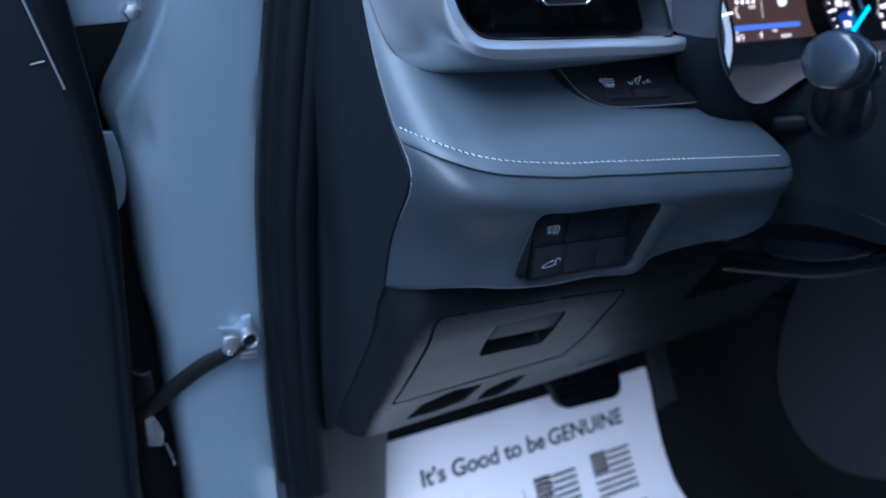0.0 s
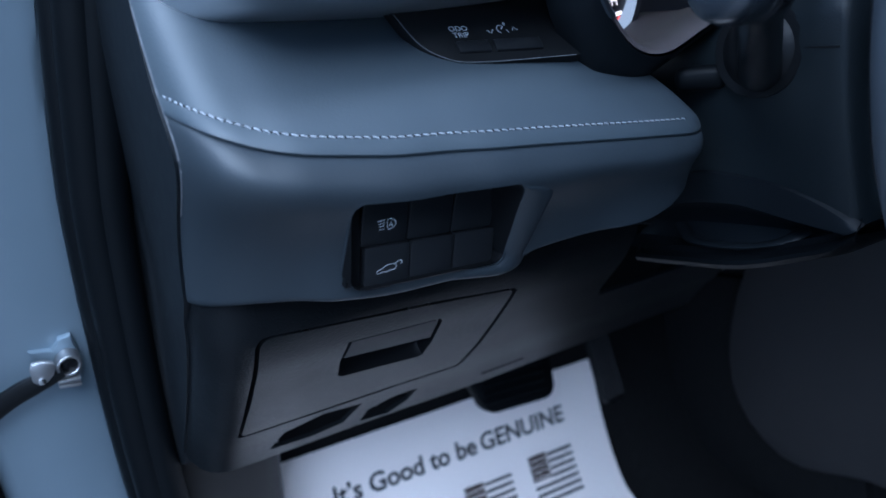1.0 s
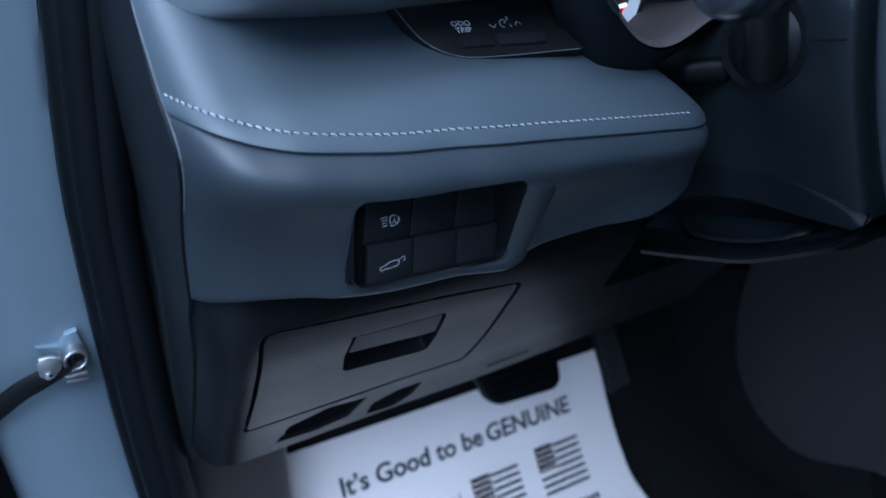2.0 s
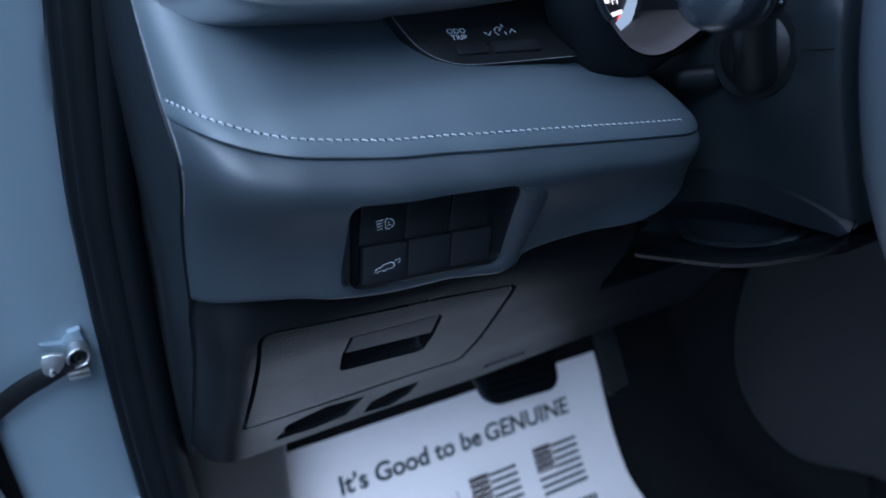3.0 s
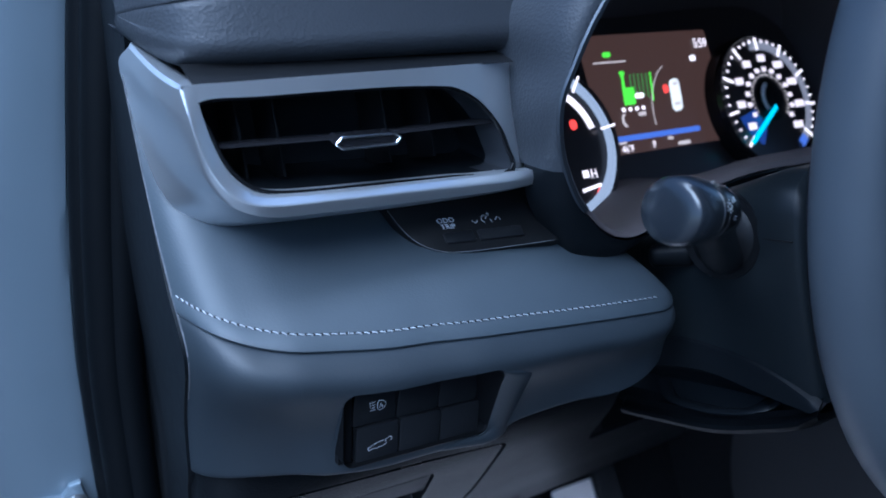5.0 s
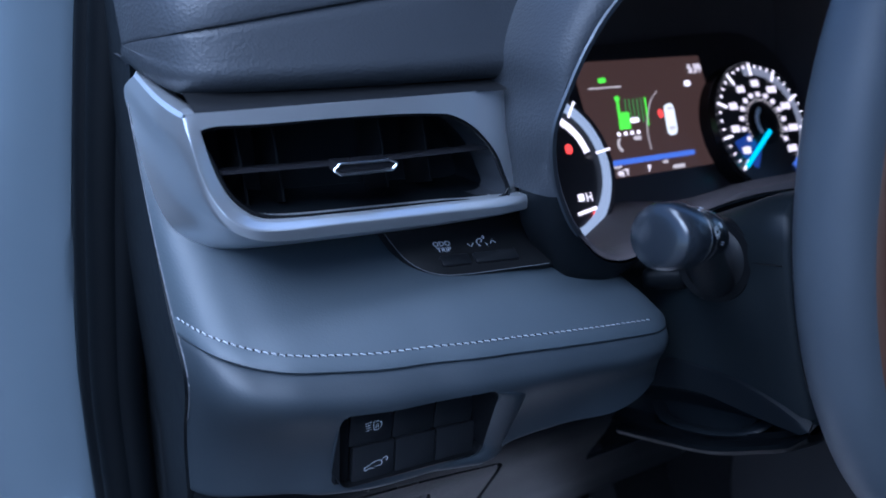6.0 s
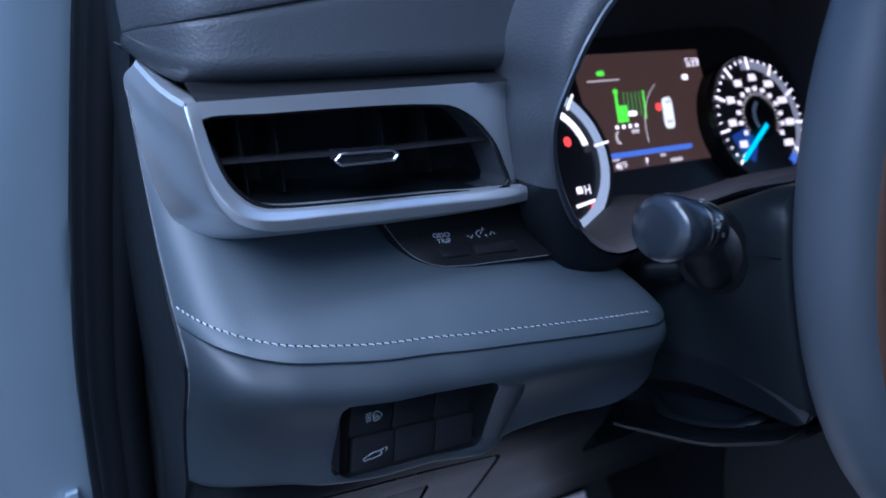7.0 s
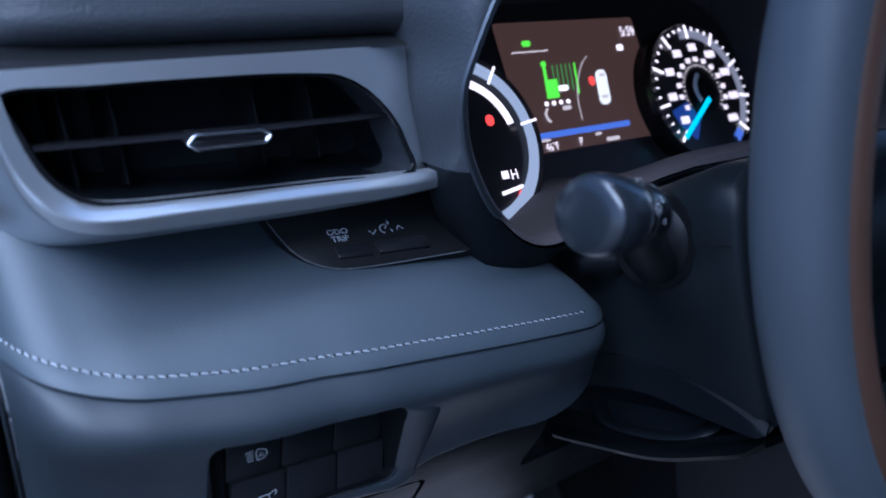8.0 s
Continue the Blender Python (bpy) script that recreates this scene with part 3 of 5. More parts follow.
# ---------------------------------------------------------------- panel with trip and dimmer keys
def trip_panel():
    p = thing("trip_switch_panel", (0.32, 0.335, 0.735), "satin black panel with trip and dimmer keys", "switch panel")
    up = Vector((0, 0.76, 0.65)).normalized()

    def on(a, b, d=0.0):
        return Vector((0.307 + a, 0.336, 0.739)) + up * b + Vector((0, 0.65, -0.76)) * d + Vector((0, -0.16 * a, -0.02 * a))
    out = spline([(-0.031, 0.026, 0), (-0.0265, 0.011, 0), (-0.0237, 0.0014, 0), (-0.0201, -0.0068, 0), (-0.0139, -0.0128, 0), (-0.0047, -0.0166, 0), (0.0089, -0.0175, 0), (0.0249, -0.0173, 0), (0.0552, -0.0166, 0)], 30)
    out = [(v.x, v.y) for v in out] + [(0.075, -0.014), (0.075, 0.028), (-0.031, 0.03)]
    part("plate", slab(out, on, 0.006, 0.0006), PANELBLACK, p, "satin black plate with a fine edge")
    part("edge_line", tube([on(a, b, -0.0002) for a, b in out[:30]], 0.00026, 6), EDGE, p, "fine pale edge")
    for a0, a1, n in ((-0.0035, 0.0125, "trip_key"), (0.0150, 0.0395, "dimmer_key")):
        o = [((a0 + a1) / 2 + a, -0.0090 + b) for a, b in rounded(a1 - a0, 0.0062, 0.0008, 3)]
        part(n, slab(o, lambda a, b, d: on(a, b, d - 0.0014), 0.003, 0.0006), BUTTON, p, "black rocker key")
    lift = -0.0003
    lettering("lettering", "ODO", 0.0040, lambda a, b: on(a - 0.0038, b + 0.0002, lift), PRINT, p, "white letters ODO")
    lettering("lettering", "TRIP", 0.0040, lambda a, b: on(a - 0.0028, b - 0.0034, lift), PRINT, p, "white letters TRIP")
    arc = [(0.0225 + 0.0026 * math.cos(t), 0.0002 + 0.0026 * math.sin(t)) for t in np.linspace(radians(60), radians(250), 12)]
    strokes = [[(0.0135, 0.0), (0.0155, -0.0022), (0.0175, 0.0002)], [(0.0285, -0.0012), (0.0303, 0.0012), (0.0322, -0.0010)], arc,
               [(0.0224, 0.0002), (0.0242, 0.0022)], [(0.0245, 0.0034), (0.0262, 0.0038)], [(0.0253, 0.0050), (0.0254, 0.0024)], [(0.0262, -0.0022), (0.0254, -0.0004)]]
    lines("dimmer_symbol", strokes, 0.00045, lambda a, b: on(0.0228 + (a - 0.0228) * 0.86, b * 0.86, lift), PRINT, p, "white arrows and dial symbol")


# ---------------------------------------------------------------- air vent
def vent_face(x, z, d=0.0):
    return Vector((x, 0.332 + 0.27 * (z - 0.815) + d, z))


VENT_HOLE = [(0.1895, 0.8115), (0.219, 0.812), (0.273, 0.8115), (0.300, 0.8100), (0.309, 0.8085), (0.318, 0.8040), (0.326, 0.7970), (0.332, 0.7890), (0.3355, 0.7800), (0.3365, 0.7660), (0.300, 0.7675), (0.267, 0.7690), (0.226, 0.7710), (0.210, 0.7735), (0.202, 0.7785), (0.196, 0.7865), (0.192, 0.7985)]


def air_vent():
    v = thing("air_vent", (0.27, 0.33, 0.79), "side air vent with satin silver surround and black louvres", "air vent")
    out = [(0.1842, 0.8183), (0.350, 0.8185), (0.3545, 0.806), (0.3575, 0.786), (0.3565, 0.770), (0.3545, 0.7645), (0.30, 0.7655), (0.226, 0.769), (0.207, 0.7715), (0.199, 0.777), (0.193, 0.786), (0.190, 0.80), (0.1868, 0.8125)]
    hole = [(p.x, p.y) for p in spline([(*q, 0) for q in VENT_HOLE], 90, closed=True)]

    def face(a, b):
        roll = 0.016 * max(0, (a - 0.318) / 0.038) ** 2
        return vent_face(a, b, roll)
    part("surround", sheet(out, [hole], face, 0.003, (0, 0.009, 0.0006)), SATIN, v, "satin silver surround")
    # silver bevel coloured black in place of the roll's dark reflection
    rows = [[vent_face(a, 0.8181, 0.0002), vent_face(a, 0.8190, 0.0012), Vector((a, 0.343, 0.8208)), Vector((a, 0.352, 0.8216 + 0.002 * (0.352 - a) / 0.17)), Vector((a, 0.366, 0.8216))] for a in np.linspace(0.1885, 0.3425, 20)]
    part("top_bevel", loft(rows), PANELBLACK, v, "bevel coloured black for the leather roll's dark reflection")
    # sculpted silver blade: ridge R, foot E below it, hole edge F, back edge B
    R = spline([(0.1835, 0.3325, 0.8170), (0.1850, 0.3275, 0.806), (0.1875, 0.3235, 0.793), (0.1920, 0.3205, 0.7815), (0.2000, 0.3165, 0.7730), (0.214, 0.3150, 0.7695), (0.245, 0.3150, 0.7680), (0.29, 0.3145, 0.7660), (0.33, 0.3150, 0.7640), (0.356, 0.3195, 0.7625)], 70)
    E = spline([(0.1833, 0.3330, 0.8168), (0.1845, 0.3285, 0.8055), (0.1865, 0.3250, 0.792), (0.1900, 0.3225, 0.7795), (0.1975, 0.3190, 0.7695), (0.213, 0.3165, 0.7640), (0.245, 0.3160, 0.7622), (0.29, 0.3155, 0.7604), (0.33, 0.3160, 0.7592), (0.356, 0.3200, 0.7590)], 70)
    F = spline([vent_face(a, b, -0.0004) for a, b in ((0.1888, 0.8175), (0.1912, 0.802), (0.1942, 0.789), (0.1990, 0.7797), (0.2070, 0.7742), (0.220, 0.7722), (0.245, 0.7708), (0.29, 0.7690), (0.33, 0.7672), (0.3555, 0.7660))], 70)
    B = spline([(0.1755, 0.390, 0.8265), (0.1735, 0.408, 0.817), (0.1735, 0.397, 0.802), (0.1745, 0.380, 0.783), (0.178, 0.369, 0.766), (0.187, 0.363, 0.7535), (0.200, 0.361, 0.7475), (0.235, 0.360, 0.7455), (0.29, 0.36, 0.7435), (0.356, 0.345, 0.7500)], 70)
    # a crease near its top end sets off a flat facet towards the door
    rows = []
    for i, (f, r, e, b) in enumerate(zip(F, R, E, B)):
        k = i / 69
        low = min(1, max(0, (k - 0.2) / 0.25))
        crease = 0.0030 * max(0, 1 - abs(i - 4) / 4)
        n = (r - f).normalized()
        d = (e - r).normalized()
        row = [f + Vector((0, 0.006, 0)), f] + [f.lerp(r, j) for j in (0.3, 0.6, 0.85)]
        row += [r - n * 0.0005 + d * 0.0001, r + d * 0.0003 - n * 0.0001, r + d * 0.0008]
        row += [r.lerp(e, j) for j in (0.4, 0.7, 0.92)]
        for t in np.linspace(0.04, 1, 12):
            swell = Vector((-0.0022 * max(0, 1 - k * 2.6), 0, -0.001 * low)) * math.sin(math.pi * t ** 0.7)
            row.append(e.lerp(b, t) + swell + Vector((-0.8, -0.5, 0)) * crease * min(1, 2.5 * t) * (1 - 0.7 * t))
        rows.append(row)
    part("blade", loft(rows), SATIN, v, "sculpted satin silver blade under the outlet")
    top = [[a, a + Vector((0.0015, 0.002, 0.0016)), a + Vector((0.006, 0.012, 0.0016)), a + Vector((0.012, 0.022, -0.001))] for a in rows[0][6:]]
    part("corner_cap", loft(top), SATIN, v)
    # dark cavity
    rows = []
    for d, sh in ((0.001, 1.0), (0.02, 0.97), (0.045, 0.92)):
        rows.append([vent_face(0.268 + (a - 0.268) * sh, 0.79 + (b - 0.79) * sh, d) for a, b in hole])
    bm = loft(rows, closed=True)
    bm.faces.new(list(bm.verts)[-90:])
    part("cavity", bm, SMOOTHPLASTIC, v, "black duct behind the louvres")
    rim = [vent_face(0.2675 + (a - 0.2675) * 0.985, 0.79 + (b - 0.79) * 0.97, 0.0025) for a, b in hole]
    part("inner_rim", tube(rim + rim[:2], 0.0011, 6, caps=False), BLACK, v)
    right = [(a, b) for a, b in hole if a > 0.304]
    rows = [[vent_face(0.268 + (a - 0.268) * sh, 0.788 + (b - 0.788) * (0.5 + 0.5 * sh), d) for a, b in right] for sh, d in ((0.998, 0.0015), (0.985, 0.006), (0.95, 0.014), (0.92, 0.020))]
    part("end_wall", loft(rows), GLOSSWALL, v, "smooth sloping end wall of the duct")
    # broad louvre with its tab, fins behind
    path = [vent_face(a, 0.7925 - 0.018 * (a - 0.19), 0.006 + 0.004 * abs(a - 0.262) / 0.07) for a in np.linspace(0.1925, 0.333, 20)]
    part("louvre", tube(path, 0.0055, 10, flat=0.20), GLOSS, v)
    for a in (0.207, 0.2235, 0.276, 0.300):
        f = box((0.0012, 0.022, 0.038), Matrix.Translation(vent_face(a, 0.79, 0.028)) @ pose(0, 0, 0, -15, 0, 8), 0.0004)
        part("fin", f, BLACK, v)
    hexa = [(-0.0160, -0.0004), (-0.0130, 0.0023), (0.0130, 0.0025), (0.0160, 0.0006), (0.0130, -0.0021), (-0.0130, -0.0027)]
    on = lambda a, b, d=0.0: vent_face(0.2590 + a, 0.7906 + b - 0.035 * a, -0.0035 + d)
    tab = part("tab", slab(hexa, on, 0.010, 0.0012), GLOSS, v, "black adjusting tab")
    ring = [on(a * 0.97, b * 0.93, -0.0006) for i in range(6) for a, b in [(hexa[i][0] + (hexa[(i + 1) % 6][0] - hexa[i][0]) * j / 8, hexa[i][1] + (hexa[(i + 1) % 6][1] - hexa[i][1]) * j / 8) for j in range(8)]]
    part("tab_ring", tube(ring + ring[:2], 0.0007, 8, caps=False), CHROME, tab, "bright chrome outline")


# ---------------------------------------------------------------- upper pad and instrument hood
def over(x):
    """How far the roll steps back towards the door end."""
    d = 0.182 - x
    return 2.6 * (d + math.sqrt(d * d + 0.010 ** 2))


def upper_dash():
    d = thing("upper_dashboard", (0.27, 0.40, 0.83), "pebbled dark leather dashboard top over the vent", "dashboard")
    rows = []
    for x in np.r_[np.linspace(0.1735, 0.20, 14), np.linspace(0.206, 0.36, 36)]:
        e = max(0, 1 - (x - 0.1735) / 0.024) ** 2.2
        prof = [(0.372, 0.8195), (0.356, 0.8200), (0.3498, 0.8208), (0.3455, 0.8228), (0.3425, 0.8256), (0.3410, 0.8284), (0.3405, 0.8315)]
        seam_z = pch(x, (0.1735, 0.178, 0.189, 0.213, 0.252, 0.36), (0.8390, 0.8425, 0.8470, 0.8515, 0.8575, 0.8730))
        row = [Vector((x, y + over(x), z + 0.013 * e * (1 - (z - 0.8195) / 0.03))) for y, z in prof]
        y0 = 0.3405 + over(x)
        for k in np.linspace(0.12, 1, 9):
            z = 0.8315 + 0.0078 * e + (seam_z - 0.8315 - 0.0078 * e) * k
            row.append(Vector((x, y0 + 0.34 * (z - 0.831) + 0.0012 * (k > 0.93), z)))
        rows.append(row)
    part("lower_roll", shell(rows, (0.003, 0.01, -0.001)), PEBBLE, d, "pebbled leather roll over the vent")
    rows = []
    for x in np.linspace(0.1735, 0.36, 40):
        e = max(0, 1 - (x - 0.1735) / 0.024) ** 2.2
        seam_z = pch(x, (0.1735, 0.178, 0.189, 0.213, 0.252, 0.36), (0.8390, 0.8425, 0.8470, 0.8515, 0.8575, 0.8730))
        ys = 0.3405 + over(x) + 0.34 * (seam_z - 0.831)
        rows.append([Vector((x, ys + 0.006, seam_z - 0.003)), Vector((x, ys - 0.0004, seam_z + 0.0004)), Vector((x, ys - 0.0006, seam_z + 0.002))] + [Vector((x, ys + a, seam_z + b)) for a, b in ((0.004, 0.012), (0.012, 0.025), (0.03, 0.038), (0.06, 0.046), (0.15, 0.052), (0.35, 0.05))])
    part("top_skin", shell(rows, (0.002, 0.004, -0.008)), PEBBLE, d, "pebbled leather top skin")


RIM = [(0.545, 0.905), (0.50, 0.903), (0.45, 0.893), (0.405, 0.878), (0.380, 0.862), (0.365, 0.843), (0.354, 0.821), (0.3475, 0.802), (0.3505, 0.779), (0.361, 0.757), (0.371, 0.745), (0.385, 0.7325), (0.399, 0.7265), (0.412, 0.7262), (0.423, 0.7300), (0.437, 0.7365), (0.4626, 0.745), (0.50, 0.7495), (0.545, 0.749)]


def hood_loop(n):
    half = [(p.x, p.y) for p in spline([(*q, 0) for q in RIM], n)]
    return half + [(1.09 - x, z) for x, z in half[-2:0:-1]]


def instrument_hood():
    h = thing("instrument_hood", (0.545, 0.36, 0.72), "dark leather instrument hood with a silver edge strip", "instrument hood")
    loop = hood_loop(90)
    c = (0.545, 0.80)

    def ring(grow, y, gz=None):
        out = []
        for x, z in loop:
            dx, dz = x - c[0], z - c[1]
            l = math.hypot(dx, dz)
            slim = 1 - 0.75 * math.exp(-(((z - 0.795) / 0.030) ** 4)) * (grow > 0)
            out.append(Vector((x + dx / l * grow * slim, y, z + dz / l * (grow if gz is None else gz))))
        return out
    rows = [ring(0.0, 0.3015), ring(0.0015, 0.2995), ring(0.004, 0.300), ring(0.008, 0.304), ring(0.011, 0.312), ring(0.013, 0.325), ring(0.015, 0.345), ring(0.02, 0.40), ring(0.03, 0.50)]
    for r in rows:
        for i, p in enumerate(r):
            if p.z < 0.76:
                k = min(1, (0.76 - p.z) / 0.03)
                p.z -= 0.012 * k * min(1, max(0, (p.y - 0.2995) / 0.01)) - 0.012 * k * max(0, (p.y - 0.312) / 0.1)
    n = len(loop)
    low = [i for i in range(n) if loop[i][1] < 0.775]
    i0, i1 = low[0], low[-1]
    part("hood_skin", loft([[r[i % n] for i in range(i1, i0 + n + 1)] for r in rows]), PEBBLE, h, "pebbled leather outer skin")
    part("hood_base", loft([r[i0:i1 + 1] for r in rows[:6]]), SMOOTHPLASTIC, h, "smooth black lower surround")
    inner = [ring(0.0, 0.3015), ring(-0.0035, 0.304), ring(-0.0045, 0.315), ring(-0.005, 0.335, 0.012), ring(-0.006, 0.36, 0.028), ring(-0.008, 0.40, 0.042), ring(-0.010, 0.47, 0.042)]
    bm = loft(inner, closed=True)
    bm.faces.new(list(bm.verts)[-len(loop):])
    part("hood_lining", bm, LINING, h, "matt brown-black inner lining")
    strip = [Vector((x, 0.3000, z)) for x, z in hood_loop(90)[:89] if z > 0.7455 and (x < 0.40 or z > 0.80)]
    rows = []
    for p in strip:
        dx, dz = p.x - c[0], p.z - c[1]
        l = math.hypot(dx, dz)
        o = Vector((dx / l, 0, dz / l))
        rows.append([p + o * 0.0022 + Vector((0, -0.0004, 0)), p + o * 0.0014 + Vector((0, -0.0014, 0)), p + Vector((0, -0.0016, 0)) - o * 0.0008, p - o * 0.0030 + Vector((0, 0.0012, 0)), p - o * 0.0042 + Vector((0, 0.007, 0))])
    part("edge_strip", loft(rows), HOODSTRIP, h, "satin silver edge strip")


# ---------------------------------------------------------------- instruments
def on_cluster(x, z, d=0.0):
    """A point of the instrument plane; d towards the driver."""
    return Vector((x, 0.397 + 0.58 * (z - 0.741), z)) + Vector((0, -0.865, 0.502)) * d


def ringed(cx, cz, r0, r1, d0, d1, n=64, a0=0.0, a1=360.0):
    rows = []
    for t in np.linspace(radians(a0), radians(a1), n):
        c, s = math.cos(t), math.sin(t) * 0.865
        rows.append([on_cluster(cx + r0 * c, cz + r0 * s, d0), on_cluster(cx + (r0 + r1) / 2 * c, cz + (r0 + r1) / 2 * s, max(d0, d1) + 0.001), on_cluster(cx + r1 * c, cz + r1 * s, d1)])
    return loft(rows)


def bar(cx, cz, ang, r0, r1, w, d, bm=None):
    """A bar on a dial from radius r0 to r1 at an angle (degrees)."""
    t = radians(ang)
    u, n = (math.cos(t), math.sin(t)), (-math.sin(t), math.cos(t))
    bm = bm or bmesh.new()
    p = [(r0, -w / 2), (r1, -w / 2), (r1, w / 2), (r0, w / 2)]
    lo = [bm.verts.new(on_cluster(cx + a * u[0] + b * n[0], cz + (a * u[1] + b * n[1]) * 0.865, d)) for a, b in p]
    hi = [bm.verts.new(on_cluster(cx + a * u[0] + b * n[0], cz + (a * u[1] + b * n[1]) * 0.865, d + 0.0006)) for a, b in p]
    bm.faces.new(hi)
    for i in range(4):
        bm.faces.new((lo[i], lo[(i + 1) % 4], hi[(i + 1) % 4], hi[i]))
    return bm


def plate(x0, x1, z0, z1, d, thick=0.001, r=0.0012):
    o = [((x0 + x1) / 2 + a, (z0 + z1) / 2 + b) for a, b in rounded(x1 - x0, z1 - z0, min(r, (x1 - x0) / 2.01, (z1 - z0) / 2.01), 3)]
    return slab(o, lambda a, b, k: on_cluster(a, b, d - k), thick)


def instrument_cluster():
    t = thing("instrument_cluster", (0.53, 0.40, 0.74), "lit instrument cluster with two dials and a screen", "instrument cluster")
    arch = spline([(0.350, 0.69, 0), (0.345, 0.76, 0), (0.36, 0.802, 0), (0.42, 0.821, 0), (0.52, 0.824, 0), (0.60, 0.828, 0), (0.655, 0.826, 0), (0.690, 0.806, 0), (0.702, 0.770, 0), (0.70, 0.69, 0)], 60)
    part("backing", slab([(v.x, v.y) for v in arch], lambda a, b, k: on_cluster(a, b, 0.0005 - k), 0.006), DIALFACE, t, "black arched instrument frame")
    scr = part("screen", plate(0.470, 0.5945, 0.7385, 0.8125, 0.0015, 0.002), G_BROWN, t, "lit dark brown display screen")
    put = lambda n, b, m, l="": part(n, b, m, scr, l)
    lean = lambda x0, x1, z0, z1, d: slab([(x0, z0), (x1, z0), (x1 + 0.18 * (z1 - z0), z1), (x0 + 0.18 * (z1 - z0), z1)], lambda a, b, k: on_cluster(a, b, d - k), 0.001)
    put("band", plate(0.4795, 0.5620, 0.7462, 0.7494, 0.0025), G_BLUE, "lit blue band across the screen")
    put("fuel_block", lean(0.4968, 0.5066, 0.7680, 0.7785, 0.0025), G_GREEN, "lit green block")
    put("fuel_stem", lean(0.4987, 0.5004, 0.7785, 0.7868, 0.0025), G_GREEN)
    put("fuel_head", plate(0.4990, 0.5030, 0.7860, 0.7892, 0.0026, 0.001, 0.0016), G_GREEN)
    for k in range(5):
        put("scale_bar", lean(0.5060 + 0.0036 * k, 0.5064 + 0.0036 * k, 0.776 - 0.0012 * k, 0.7868, 0.0024), G_GREENDIM)
    put("frame_line", lean(0.5240, 0.5248, 0.7690, 0.7870, 0.0024), G_GREEN)
    for k in range(4):
        put("reading", plate(0.4930 + 0.0062 * k, 0.4958 + 0.0062 * k, 0.7640, 0.7664, 0.0024), G_WHITE)
    put("reading", plate(0.5080, 0.5160, 0.7715, 0.7745, 0.0026), G_WHITE)
    put("reading", plate(0.5070, 0.5140, 0.7605, 0.7628, 0.0024), G_DIM)
    put("indicator", plate(0.4885, 0.4950, 0.7985, 0.8015, 0.0025), G_GREEN, "lit green sign")
    put("rule", plate(0.478, 0.508, 0.7950, 0.7956, 0.0024), G_DIM)
    carb = [(0.5473 + a + 0.16 * b, 0.7710 + b) for a, b in rounded(0.0094, 0.0205, 0.0034)]
    put("car_picture", slab(carb, lambda a, b, k: on_cluster(a, b, 0.0025 - k), 0.001), G_CREAM, "small white car picture")
    put("car_window", lean(0.5430, 0.5486, 0.7640, 0.7662, 0.0030), G_DIM)
    put("car_window", lean(0.5462, 0.5512, 0.7770, 0.7790, 0.0030), G_DIM)
    put("door_mark", plate(0.5368, 0.5410, 0.7728, 0.7780, 0.0025, 0.001, 0.0015), G_RED, "lit red open-door mark")
    arc = [on_cluster(x, z, 0.0025) for x, z in ((0.5404, 0.7901), (0.5330, 0.7850), (0.5270, 0.7775), (0.5225, 0.7694), (0.5205, 0.7610), (0.5201, 0.7534))]
    put("divider", tube(spline(arc, 20), 0.0003, 5), G_DIM)
    ph = [on_cluster(0.4937 - 0.0028 * math.cos(a), 0.7585 + 0.0036 * math.sin(a), 0.0025) for a in np.linspace(-1.5, 1.5, 8)]
    put("needle_picture", tube(ph, 0.0008, 5), G_DIM)
    write = lambda s, size, x, z, m: lettering("lettering", s, size, lambda a, b: on_cluster(x + a, z + b, 0.0026), m, scr)
    write("5:59", 0.0085, 0.5780, 0.8005, G_WHITE)
    write("46°F", 0.0060, 0.4830, 0.7392, G_WHITE)
    write("P", 0.0062, 0.5120, 0.7395, G_WHITE)
    put("reading", plate(0.5370, 0.5490, 0.7392, 0.7414, 0.0024), G_DIM)
    put("reading", plate(0.5285, 0.5335, 0.7436, 0.7452, 0.0024), G_DIM)
    put("reading", plate(0.4800, 0.4890, 0.7446, 0.7458, 0.0024), G_DIM)
    put("reading", plate(0.5715, 0.5770, 0.7920, 0.7955, 0.0024), G_WHITE)
    # speed dial
    cx, cz, d = 0.6290, 0.7575, 0.014
    dial = part("speed_dial", ringed(cx, cz, 0.0001, 0.0515, d, d, 72), DIALFACE, t, "black speed dial with white marks")
    part("dial_ring", ringed(cx, cz, 0.0495, 0.0525, d, d - 0.004, 72), GLOSS, dial, "dark dial ring")
    part("dial_well", ringed(cx, cz, 0.0520, 0.054, d - 0.004, d - 0.014, 72), BLACK, dial)
    part("scale_ring", ringed(cx, cz, 0.0400, 0.0470, d + 0.0004, d + 0.0004, 48, -52, 100), G_RING, dial, "silver ring behind the marks, glowing in place of light on it")
    for k in range(33):
        a = 222 - 264 * k / 32
        major = k % 4 == 0
        part("mark", bar(cx, cz, a, 0.0395 if major else 0.0455, 0.0478 if not major else 0.0495, 0.0018 if major else 0.0011, d + 0.0016), G_WHITE, dial)
    for k in range(9):
        a = 214 - 256 * k / 8
        part("numeral", bar(cx + 0.0330 * math.cos(radians(a)), cz + 0.0330 * 0.865 * math.sin(radians(a)), 0, -0.0040 - 0.0010 * (k > 4), 0.0040 + 0.0010 * (k > 4), 0.0052, d + 0.001), G_NUM, dial)
    for k in range(13):
        a = 205 - 240 * k / 12
        part("small_numeral", bar(cx + 0.0240 * math.cos(radians(a)), cz + 0.0240 * 0.865 * math.sin(radians(a)), 0, -0.0021, 0.0021, 0.0034, d + 0.001), G_NUM, dial)
